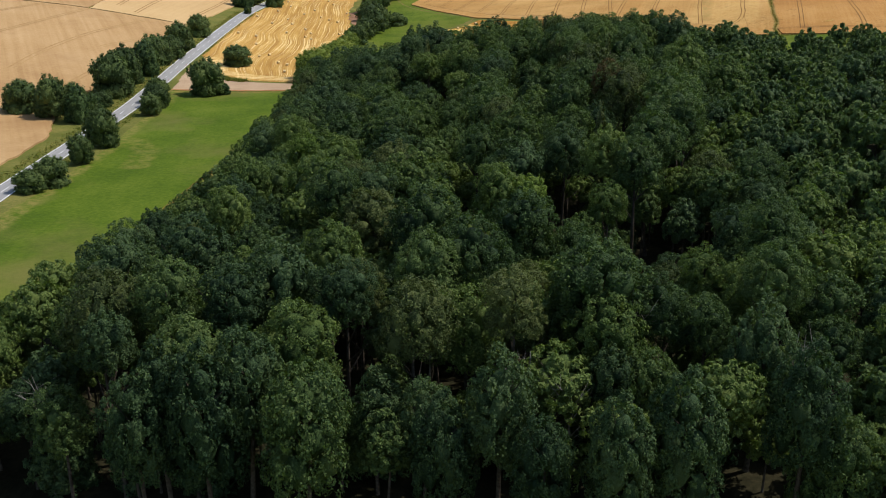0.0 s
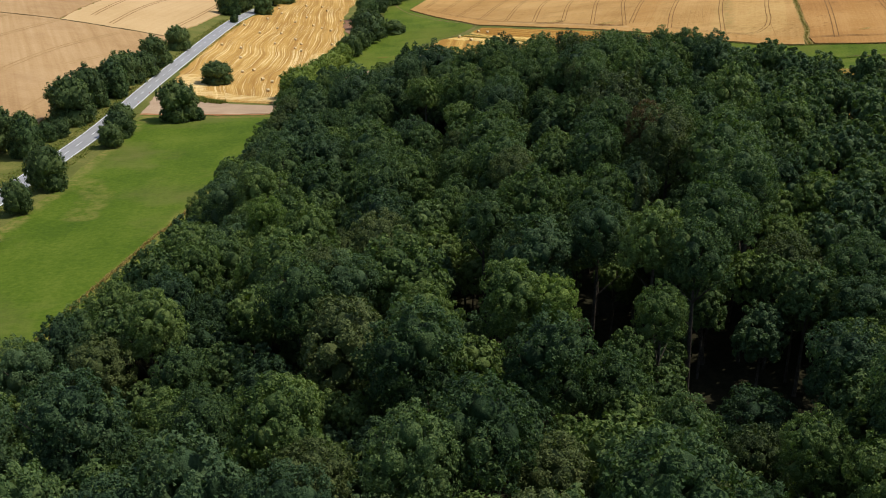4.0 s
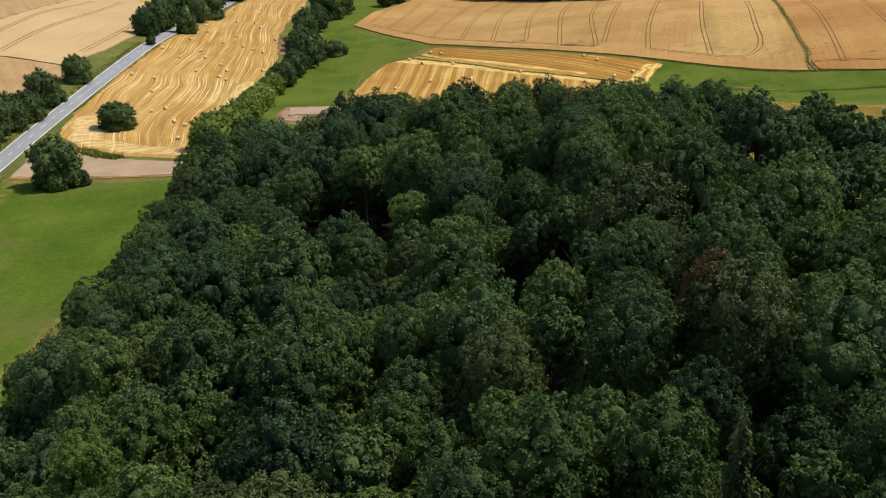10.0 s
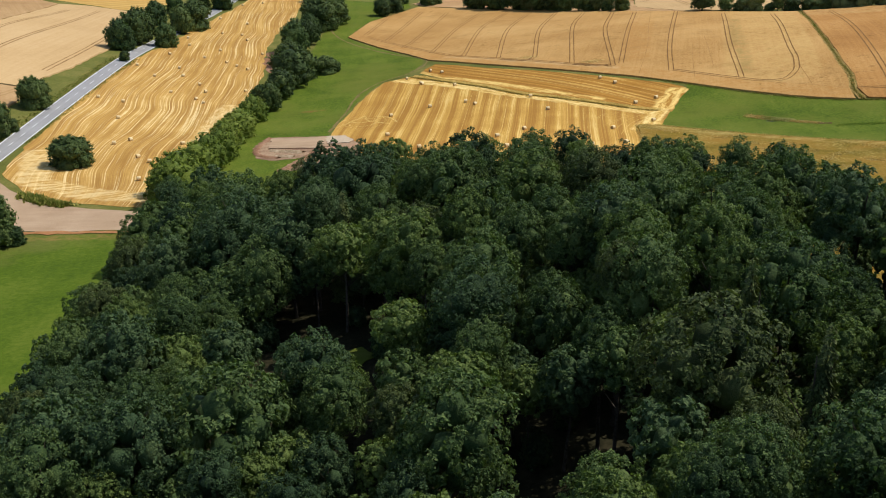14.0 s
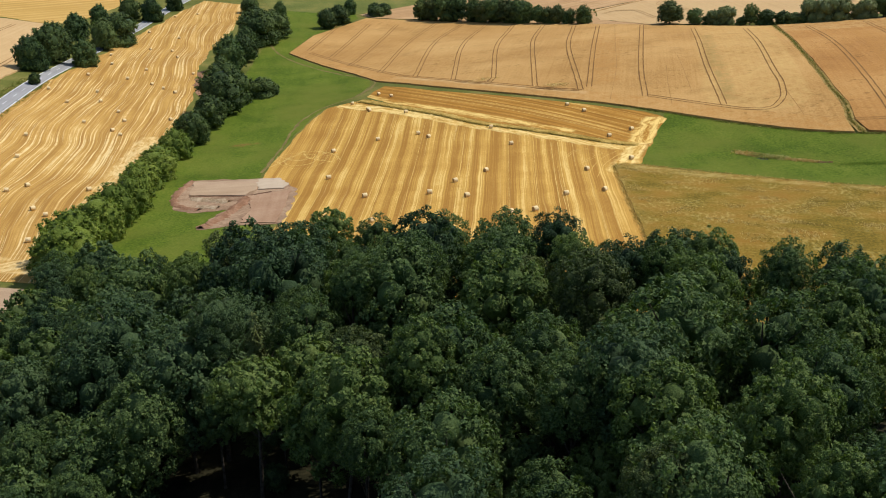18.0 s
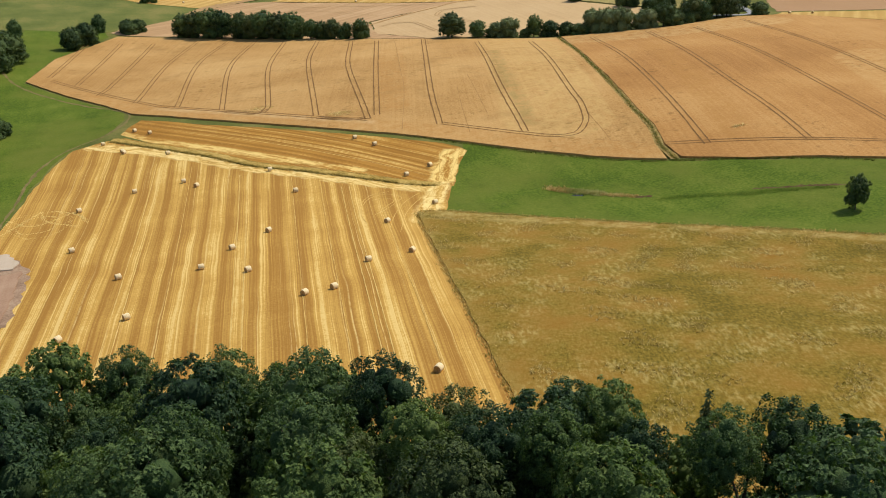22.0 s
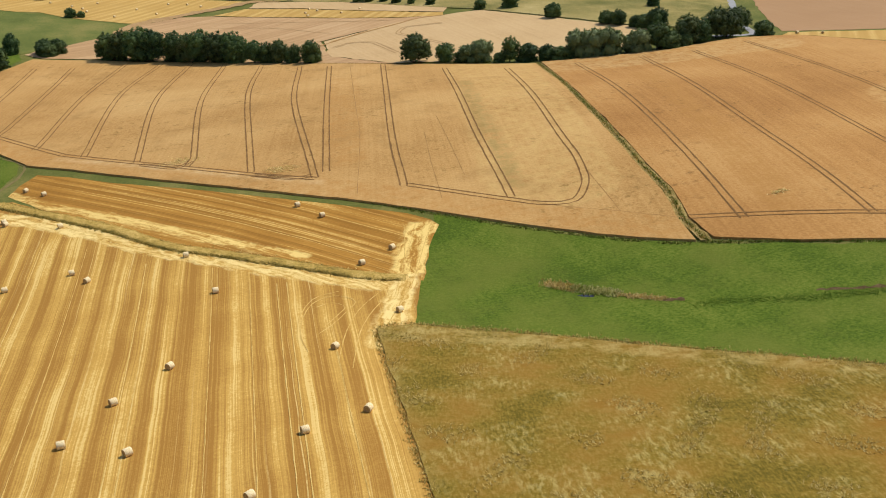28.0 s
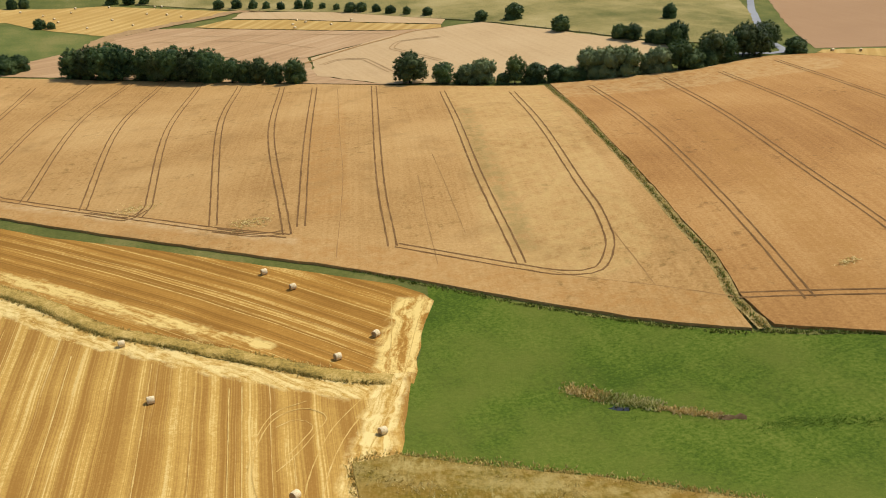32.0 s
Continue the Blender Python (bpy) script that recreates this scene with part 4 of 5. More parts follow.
def plant(name, key, x, y, height, spread=1.0, turn=0.0, label="", group="", category="tree", crown=0.0, deep=1.0):
    """One tree, with its trunk and its crown; with a crown radius given, the crown keeps its shape and sits on top."""
    p = PROTO[key]
    s = height / H0
    root = new(name)
    root.empty_display_size = 0.5
    root.matrix_world = Matrix.LocRotScale((x, y, float(ground(x, y))), Euler((0, 0, turn)), (s * spread, s * spread, s))
    for nm, me in (("trunk", p["trunk_mesh"]), ("crown", p["crown_mesh"])):
        o = new(nm, me)
        o.parent = root
        if crown and nm == "crown":
            k = crown / p["radius"] / s
            o.matrix_basis = Matrix.LocRotScale((0, 0, H0 * (1 - k * deep)), None, (k, k, k * deep))
    return tagged(root, label, category, group)


# the wood: x, y, height, crown radius and kind of leaf of the trees that stand out, from south to north
SURVEY_0 = [(18, 86, 18, 3.0, "M"), (10, 87, 16, 2.7, "M"), (41, 88, 13, 3.7, "M"), (37, 88, 21, 3.3, "M"), (25, 88, 19, 3.6, "M"), (0, 91, 17, 2.9, "M"), (6, 92, 21, 3.2, "M"), (-15, 93, 21, 4.4, "D"), (-33, 93, 21, 3.2, "F"), (-26, 94, 23, 3.8, "D"), (-31, 96, 23, 2.9, "M"), (-22, 97, 24, 3.6, "O"), (23, 98, 17, 2.7, "M"), (35, 98, 22, 3.6, "M"), (19, 99, 17, 2.7, "D"), (-29, 100, 24, 3.7, "M"), (-38, 101, 25, 2.7, "D"), (-17, 103, 24, 4.1, "F")]
SURVEY_1 = [(-50, 104, 15, 2.7, "D"), (-3, 104, 25, 3.8, "O"), (19, 105, 21, 3.9, "M"), (8, 105, 25, 3.1, "O"), (31, 107, 19, 2.7, "M"), (-25, 108, 27, 3.2, "D"), (26, 109, 21, 3.3, "M"), (-41, 109, 27, 4.0, "O"), (-33, 109, 28, 3.5, "M"), (40, 110, 24, 3.5, "M"), (-12, 110, 26, 3.3, "D"), (19, 111, 26, 5.1, "M"), (-20, 113, 28, 4.5, "D"), (-2, 116, 27, 3.5, "M"), (4, 120, 27, 4.1, "M"), (35, 123, 19, 2.8, "F"), (-33, 123, 29, 4.0, "D"), (44, 124, 25, 3.7, "M")]
SURVEY_2 = [(-15, 125, 26, 3.8, "M"), (-45, 126, 26, 4.1, "D"), (12, 140, 24, 4.2, "M"), (-3, 142, 26, 5.0, "M"), (36, 144, 10, 4.1, "D"), (22, 150, 16, 3.1, "M"), (-11, 151, 23, 4.6, "O"), (27, 154, 20, 2.7, "F"), (14, 155, 22, 2.7, "Y"), (9, 156, 24, 3.6, "F"), (-36, 158, 23, 3.3, "F"), (-18, 159, 26, 4.0, "M"), (33, 162, 25, 3.6, "M"), (-13, 164, 24, 4.2, "D"), (28, 167, 26, 3.5, "M"), (-16, 168, 24, 3.0, "O"), (-37, 168, 22, 3.9, "D"), (37, 170, 28, 4.3, "M")]
SURVEY_3 = [(-6, 171, 24, 6.1, "M"), (13, 173, 24, 4.8, "D"), (22, 175, 25, 3.8, "D"), (-24, 179, 23, 4.9, "M"), (-37, 181, 22, 3.8, "M"), (44, 183, 29, 4.6, "M"), (30, 185, 27, 3.2, "L"), (7, 186, 24, 3.5, "M"), (25, 190, 25, 4.3, "F"), (-9, 191, 21, 4.4, "O"), (15, 191, 26, 4.9, "M"), (-21, 191, 23, 4.4, "M"), (-29, 201, 22, 2.9, "Y"), (47, 203, 29, 6.4, "M"), (38, 207, 30, 5.1, "O"), (-11, 207, 20, 5.3, "D"), (26, 208, 28, 4.1, "M"), (35, 210, 30, 2.8, "B")]
SURVEY_4 = [(13, 211, 24, 3.9, "O"), (-27, 213, 20, 4.4, "M"), (28, 217, 26, 3.7, "M"), (-48, 220, 12, 4.3, "D"), (-10, 221, 22, 5.0, "M"), (44, 223, 27, 3.0, "M"), (-6, 224, 22, 4.5, "M"), (12, 225, 25, 6.3, "M"), (2, 226, 21, 2.7, "M"), (29, 228, 26, 2.7, "M"), (-36, 230, 20, 4.0, "F"), (33, 230, 27, 3.2, "M"), (44, 231, 27, 5.3, "M"), (-43, 233, 18, 4.5, "D"), (22, 233, 21, 4.0, "M"), (-24, 235, 19, 5.5, "M"), (67, 235, 24, 5.8, "M"), (-11, 235, 21, 3.7, "M")]
SURVEY_5 = [(-40, 246, 17, 2.9, "D"), (46, 247, 26, 3.4, "L"), (-7, 248, 15, 2.9, "D"), (5, 248, 15, 3.0, "D"), (10, 253, 22, 5.5, "M"), (-23, 254, 6, 4.2, "M"), (62, 254, 26, 5.4, "M"), (37, 254, 27, 6.6, "O"), (-36, 258, 18, 4.5, "M"), (43, 261, 28, 3.2, "L"), (-37, 264, 19, 6.4, "D"), (-27, 264, 18, 5.4, "D"), (50, 267, 28, 5.1, "M"), (-17, 267, 19, 7.1, "M"), (44, 270, 27, 2.7, "M"), (35, 275, 28, 5.0, "M"), (32, 275, 26, 2.7, "O"), (25, 281, 19, 4.1, "M")]
SURVEY_6 = [(-7, 281, 16, 4.7, "D"), (45, 282, 28, 3.8, "M"), (14, 282, 23, 5.2, "D"), (25, 287, 18, 3.1, "M"), (52, 288, 27, 3.9, "M"), (37, 288, 26, 4.6, "M"), (-35, 288, 19, 5.6, "D"), (67, 289, 28, 4.6, "D"), (-4, 290, 7, 3.6, "F"), (16, 294, 23, 5.3, "M"), (36, 296, 27, 4.9, "D"), (30, 297, 24, 3.4, "M"), (59, 301, 26, 4.4, "M"), (53, 301, 26, 5.5, "M"), (23, 303, 23, 3.9, "M"), (42, 304, 28, 6.5, "M"), (64, 305, 27, 5.6, "M"), (28, 307, 24, 4.0, "M")]
SURVEY_7 = [(6, 308, 23, 5.7, "M"), (15, 308, 25, 3.4, "M"), (18, 311, 25, 6.3, "M"), (59, 314, 27, 2.7, "M"), (49, 314, 26, 4.4, "F"), (67, 315, 25, 3.6, "M"), (-25, 316, 14, 6.1, "M"), (8, 317, 21, 3.3, "O"), (-19, 318, 18, 5.0, "M"), (54, 320, 24, 2.7, "D"), (37, 320, 26, 4.4, "O"), (47, 322, 26, 3.1, "M"), (-5, 323, 23, 3.4, "L"), (-14, 324, 22, 6.2, "D"), (64, 324, 23, 2.7, "L"), (-10, 326, 25, 3.2, "D"), (43, 326, 25, 3.5, "D"), (54, 326, 25, 3.3, "M")]
SURVEY_8 = [(28, 327, 25, 5.8, "M"), (48, 327, 25, 4.7, "D"), (52, 329, 24, 2.7, "D"), (37, 330, 25, 2.8, "F"), (-38, 331, 17, 4.9, "D"), (-26, 331, 18, 5.2, "D"), (31, 331, 22, 4.1, "O"), (1, 332, 21, 4.5, "M"), (14, 335, 25, 5.7, "M"), (8, 337, 24, 3.2, "M"), (28, 337, 25, 4.2, "M"), (-26, 338, 22, 7.6, "D"), (16, 340, 25, 4.4, "M"), (37, 341, 25, 3.4, "D"), (24, 347, 13, 3.6, "M"), (31, 348, 24, 4.4, "M"), (-3, 349, 25, 7.0, "D"), (18, 350, 25, 5.2, "D")]
SURVEY_9 = [(23, 360, 21, 3.5, "M"), (-10, 360, 24, 6.2, "D"), (-1, 362, 22, 5.0, "D"), (-30, 369, 18, 7.0, "M")]
SURVEY = SURVEY_0 + SURVEY_1 + SURVEY_2 + SURVEY_3 + SURVEY_4 + SURVEY_5 + SURVEY_6 + SURVEY_7 + SURVEY_8 + SURVEY_9
GAPS = [(36, 146, 7.0), (29, 140, 4.5), (36, 136, 6.0), (33, 105, 2.5), (4, 178, 4.5), (8, 171, 3.0), (18, 168, 4.0), (22, 160, 4.5), (35, 154, 4.0), (39, 162, 3.0), (-22, 248, 5.0), (-9, 252, 4.5), (23, 256, 7.0), (27, 249, 3.0), (21, 280, 5.5), (-2, 280, 5.0), (-10, 287, 5.5), (-19, 294, 4.5), (-2, 293, 7.0), (-8, 301, 8.5), (-15, 303, 5.0), (5, 291, 5.0), (-14, 311, 5.5), (-5, 305, 6.0), (1, 300, 5.0), (-13, 297, 5.0), (21, 230, 4.0), (16, 246, 4.0), (40, 310, 2.0)]


def canopy(x, y):
    """Height of the wood's trees near a place."""
    w = [(1 / (math.hypot(x - a, y - b) + 2.0) ** 3, h) for a, b, h, r, k in SURVEY if h > 12]
    return sum(p * h for p, h in w) / sum(p for p, h in w)


def wood_fill():
    """Trees between those that stand out."""
    rng = np.random.default_rng(5)
    spots = [(x, y, r) for x, y, h, r, k in SURVEY]
    done = []
    for lo, hi, pack, tries, low, high in ((3.2, 4.8, 0.88, 9000, 0.68, 0.88), (2.5, 3.4, 0.64, 8000, 0.48, 0.66)):
        for _ in range(tries):
            x, y, r = rng.uniform(-80, 150), rng.uniform(84, 404), rng.uniform(lo, hi)
            if x > 20 + 0.46 * y or y < 92 - 0.16 * (x + 10):
                continue
            if not inside(wood_edge, np.array([x - r * 0.6, x + r * 0.7, x]), np.array([y, y, y + r * 0.6])).all():
                continue
            q = np.array(spots)
            if any(math.hypot(x - a, y - b) < c + 0.4 + 0.5 * r for a, b, c in GAPS) or (np.hypot(q[:, 0] - x, q[:, 1] - y) < pack * (r + q[:, 2])).any():
                continue
            spots.append((x, y, r))
            kind = "MMMMDDDMMFOMDMOM"[int(rng.integers(0, 16))]
            rim = 1.0 - (0.13 if y < 215 else 0.08) * sum(not inside(wood_edge, np.array([x - d]), np.array([y + d * 0.3]))[0] for d in (6.0, 9.0, 12.0))
            done.append((x, y, canopy(x, y) * rng.uniform(low, high) * rim, r, kind))
    return done


WOOD_MATS = [M_LEAF, M_LEAF_DEEP, M_LEAF_MID, M_NEEDLE, M_BARK]
back_v, back_f, back_m, base = [], [], [], 0
count = 0
rng = np.random.default_rng(9)
LABELS = {"M": "dense green broadleaved tree in the wood", "D": "dense dark green broadleaved tree in the wood", "O": "olive-green broadleaved tree in the wood", "F": "bright green broadleaved tree in the wood", "Y": "fresh yellow-green tree in the wood", "B": "rusty brown-leaved tree in the wood", "L": "feathery olive-green larch among broadleaved trees"}
for x, y, h, r, kind in SURVEY + wood_fill():
    turn = rng.uniform(0, 6.28)
    near = count < 166 or (count < 300 and -62 < x < 58 + 0.1 * (y - 200))
    if near:
        count += 1
        key = ("larch", 0) if kind == "L" else ("front", int(rng.integers(0, 3))) if y < 99 else (kind, int(rng.integers(0, len(KINDS[kind]))))
        if kind == "L":
            plant("larch_tree", key, x, y, h, max(r, 3.0) / (3.3 * h / H0), turn, LABELS[kind], "trees of the wood")
        else:
            plant("woodland_tree", key, x, y, h, 1.0, turn, LABELS[kind], "trees of the wood", crown=r * (1.26 if count <= 166 else 1.1), deep=1.35 if y < 99 else 1.0)
    else:
        p = PROTO[("back", int(rng.integers(0, 5))) if x < 62 else ("distant", int(rng.integers(0, 3)))]
        c, q, k = math.cos(turn), math.sin(turn), r * 1.12 / p["radius"]
        for which, mi in (("crown", WOOD_MATS.index(p["mat"])), ("trunk", 4)):
            v, f = p[which]
            m = np.array([[c, -q, 0], [q, c, 0], [0, 0, 1]]) * (k if which == "crown" else h / H0)
            back_v.append(v @ m.T + (x, y, float(ground(x, y)) + (h - H0 * k if which == "crown" else 0)))
            back_f.append(f + base)
            back_m.append(np.full(len(f), mi))
            base += len(v)
tagged(new("woodland", mesh_of("woodland", np.concatenate(back_v), np.concatenate(back_f), WOOD_MATS, np.concatenate(back_m))),
       "dense dark green mixed wood on a slope", "woodland", kind="stuff")

# hedgerow and roadside trees: x, y, height
HEDGE_NORTH = [(55, 839, 14), (62, 836, 15), (69, 830, 17), (75, 827, 16), (85, 819, 15), (91, 813, 14), (96, 810, 16), (104, 802, 15), (110, 796, 15), (118, 788, 11), (123, 783, 10), (128, 779, 11), (134, 772, 9), (140, 766, 11)]
HEDGE_NORTHEAST = [(180, 736, 13), (191, 728, 9), (200, 722, 8), (205, 720, 10), (215, 712, 11), (222, 709, 8), (229, 705, 7), (234, 702, 6), (242, 702, 12), (248, 699, 12), (254, 696, 12), (264, 694, 8), (267, 692, 10), (275, 691, 12), (280, 690, 8),
                   (292, 694, 13), (297, 693, 11), (309, 697, 14), (314, 696, 13), (331, 711, 11), (330, 691, 7)]
FAR_TREES = [(26, 864, 8), (32, 864, 8), (41, 974, 6), (47, 972, 4), (258, 849, 6), (273, 841, 9), (277, 796, 8), (290, 762, 7), (293, 756, 8), (297, 746, 6), (299, 741, 7), (301, 733, 11), (338, 796, 8), (242, 887, 5), (234, 899, 5), (228, 910, 5),
             (223, 921, 5), (216, 928, 6), (211, 933, 6), (27, 859, 7), (-4, 818, 12), (3, 833, 12), (10, 868, 11)]
HEDGE_WEST = [(-46, 554, 11), (-51, 565, 8), (-45, 580, 12), (-43, 605, 17), (-40, 622, 14), (-49, 694, 17), (-44, 719, 13), (-30, 637, 8), (-25, 640, 5), (-41, 767, 19), (-34, 788, 15), (-46, 733, 7), (-34, 854, 10), (-54, 867, 10), (-48, 655, 12), (-50, 672, 11), (-46, 750, 12)]
WILLOWS = [(-50, 533, 9), (-53, 518, 7), (-51, 505, 8), (-53, 492, 8), (-52, 480, 9), (-51, 467, 9), (-53, 455, 10), (-54, 442, 10), (-56, 428, 11), (-55, 416, 11)]
ROADSIDE = [(-134, 752, 11), (-114, 684, 10), (-132, 798, 10), (-112, 748, 13), (-121, 827, 10), (-108, 825, 11), (-101, 866, 10), (-129, 695, 13), (-128, 527, 12), (-127, 483, 14), (-126, 462, 11), (-127, 446, 13), (-127, 432, 15), (-126, 419, 15),
            (-127, 397, 16), (-125, 373, 17), (-132, 329, 15), (-144, 334, 12), (-122, 326, 13), (-128, 340, 11), (-131, 661, 12), (-128, 682, 14), (-115, 730, 12), (-103, 292, 13), (-102, 271, 9), (-106, 365, 10), (-102, 342, 8), (-105, 242, 6), (-102, 248, 8), (-104, 356, 9), (-122, 632, 4)]
rng = np.random.default_rng(77)
for places, kind, name, label, group in (
        (HEDGE_NORTH, "hedgetree", "hedgerow_tree", "dark green tree in a field hedge", "trees of the north hedge"),
        (HEDGE_NORTHEAST, "hedgetree", "hedgerow_tree", "rounded dark hedge tree above the wheat", "trees of the northeast hedge"),
        (FAR_TREES, "hedge", "pasture_tree", "small round distant pasture tree", "scattered pasture trees"),
        (HEDGE_WEST, "hedge", "hedgerow_tree", "dark bushy tree beside the pasture strip", "trees of the west hedge"),
        (WILLOWS, "willow", "willow_bush", "light green rounded willow by the stubble", "willows of the west hedge"),
        (ROADSIDE, "hedge", "roadside_tree", "dark leafy tree on the road verge", "roadside trees")):
    for x, y, h in places:
        k = int(rng.integers(0, 2 if kind == "willow" else 4))
        if name == "hedgerow_tree" and (242 <= x <= 268 or x in (200, 205)):
            kind, k, label = "greywillow", 0, "pale grey-green willow in the hedge"
        elif name == "hedgerow_tree":
            kind, label = "hedge" if "west" in group or h < 9 else "hedgetree", label if "pale" not in label else "rounded dark hedge tree above the wheat"
        grow = 1.3 if name == "roadside_tree" and y > 600 else 1.15 if kind == "willow" else 1.08 if "west" in group else 1.0
        plant(name, (kind, k), x, y, h * grow, rng.uniform(1.0, 1.25) * (1.15 if h < 9 else 0.84 if name == "roadside_tree" and y < 400 else 1.0), rng.uniform(0, 6.28), label, group)
plant("oak_tree", ("hedge", 1), -92, 384, 14.5, 1.05, 0.4, "large dark oak at the gravel yard corner")
plant("bush", ("hedge", 2), -86, 385, 5, 1.5, 1.1, "low green bush under the oak", category="bush")
plant("thicket", ("hedge", 3), -95, 459, 10, 1.35, 2.0, "dense dark thicket standing in the stubble", category="bush")
plant("lone_tree", ("hedgetree", 2), 179, 436, 9, 0.8, 0.7, "single round tree in the green pasture")


# ---- round bales ----
def bale_meshes():
    n, r, half = 20, 0.64, 0.6
    prof = [(r * 0.93, -half), (r, -half + 0.07), (r * 1.01, 0.0), (r, half - 0.07), (r * 0.93, half)]
    v, f = [], []
    for q, (rad, x) in enumerate(prof):
        for k in range(n):
            a = 2 * math.pi * k / n
            v.append((x, math.cos(a) * rad, max(math.sin(a) * rad, -0.93 * r)))
    for q in range(len(prof) - 1):
        for k in range(n):
            j = (k + 1) % n
            f += [(q * n + k, q * n + j, q * n + n + j), (q * n + k, q * n + n + j, q * n + n + k)]
    body = mesh_of("bale", np.array(v)[:, :] + (0, 0, 0.93 * r), np.array(f)[:, ::-1], [M_BALE], smooth=True)
    ends = []
    for s in (-1, 1):
        ev, ef, rings = [], [], [(0.94, 0.0), (0.7, 0.03), (0.45, -0.01), (0.2, 0.02)]
        for rad, bulge in rings:
            for k in range(n):
                a = 2 * math.pi * k / n
                ev.append((s * (half + bulge), math.cos(a) * rad * r, max(math.sin(a) * rad * r, -0.93 * r) + 0.93 * r))
        for q in range(3):
            for k in range(n):
                j = (k + 1) % n
                ef += [(q * n + k, q * n + j, q * n + n + j), (q * n + k, q * n + n + j, q * n + n + k)]
        ev.append((s * half, 0, 0.93 * r))
        ef += [(3 * n + k, 3 * n + (k + 1) % n, 4 * n) for k in range(n)]
        ends.append(mesh_of("end_face", ev, ef, [M_BALE_END]))
    return body, ends


BALE, BALE_ENDS = bale_meshes()


def bale(x, y, turn, group, lift=0.1):
    z = [float(ground(x + dx, y + dy)) for dx, dy in ((0, 0), (0.5, 0), (0, 0.5))]
    ob = new("round_bale", BALE)
    ob.matrix_world = Matrix.LocRotScale((x, y, z[0] + lift - 0.03), Euler((math.atan(2 * (z[2] - z[0])), -math.atan(2 * (z[1] - z[0])), turn)), None)
    for e in BALE_ENDS:
        part("end_face", e, ob, "brown coiled straw end")
    tagged(ob, "pale straw round bale lying on stubble", "bale", group)


BALES_NEAR = [(28, 457), (11, 460), (1, 488), (2, 527), (17, 539), (31, 542), (34, 535), (29, 580), (9, 607), (15, 593), (15.4, 590.5), (20, 620), (25, 613), (56, 540), (59, 515), (46, 480), (36, 469), (37, 450), (62, 446), (51, 430), (45, 429), (75, 478), (73, 450), (92, 492), (92, 519), (101, 525),
              (87, 561), (91, 551), (12, 433), (0, 428), (57, 383)]
BALES_WEST = [(-71, 443), (-78, 471), (-73, 465), (-68, 491), (-90, 488), (-86, 494), (-98, 525), (-103, 552), (-113, 554), (-78, 569), (-74, 563), (-77, 585), (-90, 578), (-103, 607), (-82, 599), (-92, 614), (-97, 631), (-115, 626), (-61, 591), (-67, 641),
              (-73, 648), (-79, 655), (-87, 686), (-91, 663), (-104, 693), (-108, 663), (-94, 738), (-109, 715), (-83, 737), (-78, 722), (-65, 683), (-103, 787), (-97, 841), (-85, 775), (-85, 853)]
BALES_FAR = [(43, 1014), (49, 1002), (51, 990), (59, 1022), (62, 1038), (66, 966), (81, 988), (91, 966), (109, 1025), (113, 1024), (102, 1001), (113, 993), (120, 981), (173, 916), (172, 906), (178, 928), (181, 919), (191, 901), (204, 906), (346, 688), (356, 683), (82, 1035), (30, 1031)]
for places, group in ((BALES_NEAR, "bales on the near stubble"), (BALES_WEST, "bales on the west stubble"), (BALES_FAR, "bales on the far stubble")):
    for x, y in places:
        bale(x, y, rng.uniform(0.0, 0.85), group)


# ---- rough grass, banks and ditches ----
def tuft_mat(name, a, b, c):
    n = Nodes(name)
    isle = n.t.nodes.new("ShaderNodeNewGeometry").outputs["Random Per Island"]
    v = n.math("ADD", n.math("MULTIPLY", isle, 0.55), n.math("MULTIPLY", n.noise(0.12, 3.0), 0.5))
    colour = n.ramp(v, [(0.2, a), (0.5, b), (0.8, c)])
    n.done(colour, 0.85)
    tr = n.t.nodes.new("ShaderNodeBsdfTranslucent")
    n.link(colour, tr.inputs[0])
    mx = n.t.nodes.new("ShaderNodeMixShader")
    mx.inputs[0].default_value = 0.2
    n.link(n.bsdf.outputs[0], mx.inputs[1])
    n.link(tr.outputs[0], mx.inputs[2])
    n.link(mx.outputs[0], n.t.nodes["Material Output"].inputs[0])
    return n.mat


M_TUFT = tuft_mat("dry_grass_tufts", (0.30, 0.20, 0.04), (0.54, 0.38, 0.11), (0.80, 0.62, 0.27))
M_BANK = tuft_mat("bleached_bank_grass", (0.20, 0.17, 0.03), (0.50, 0.35, 0.09), (0.78, 0.57, 0.20))
M_TUFT_GREEN = tuft_mat("green_weed_tufts", (0.09, 0.12, 0.018), (0.16, 0.19, 0.03), (0.36, 0.31, 0.09))
M_REED = tuft_mat("reed_tufts", (0.16, 0.20, 0.03), (0.40, 0.38, 0.10), (0.70, 0.58, 0.26))


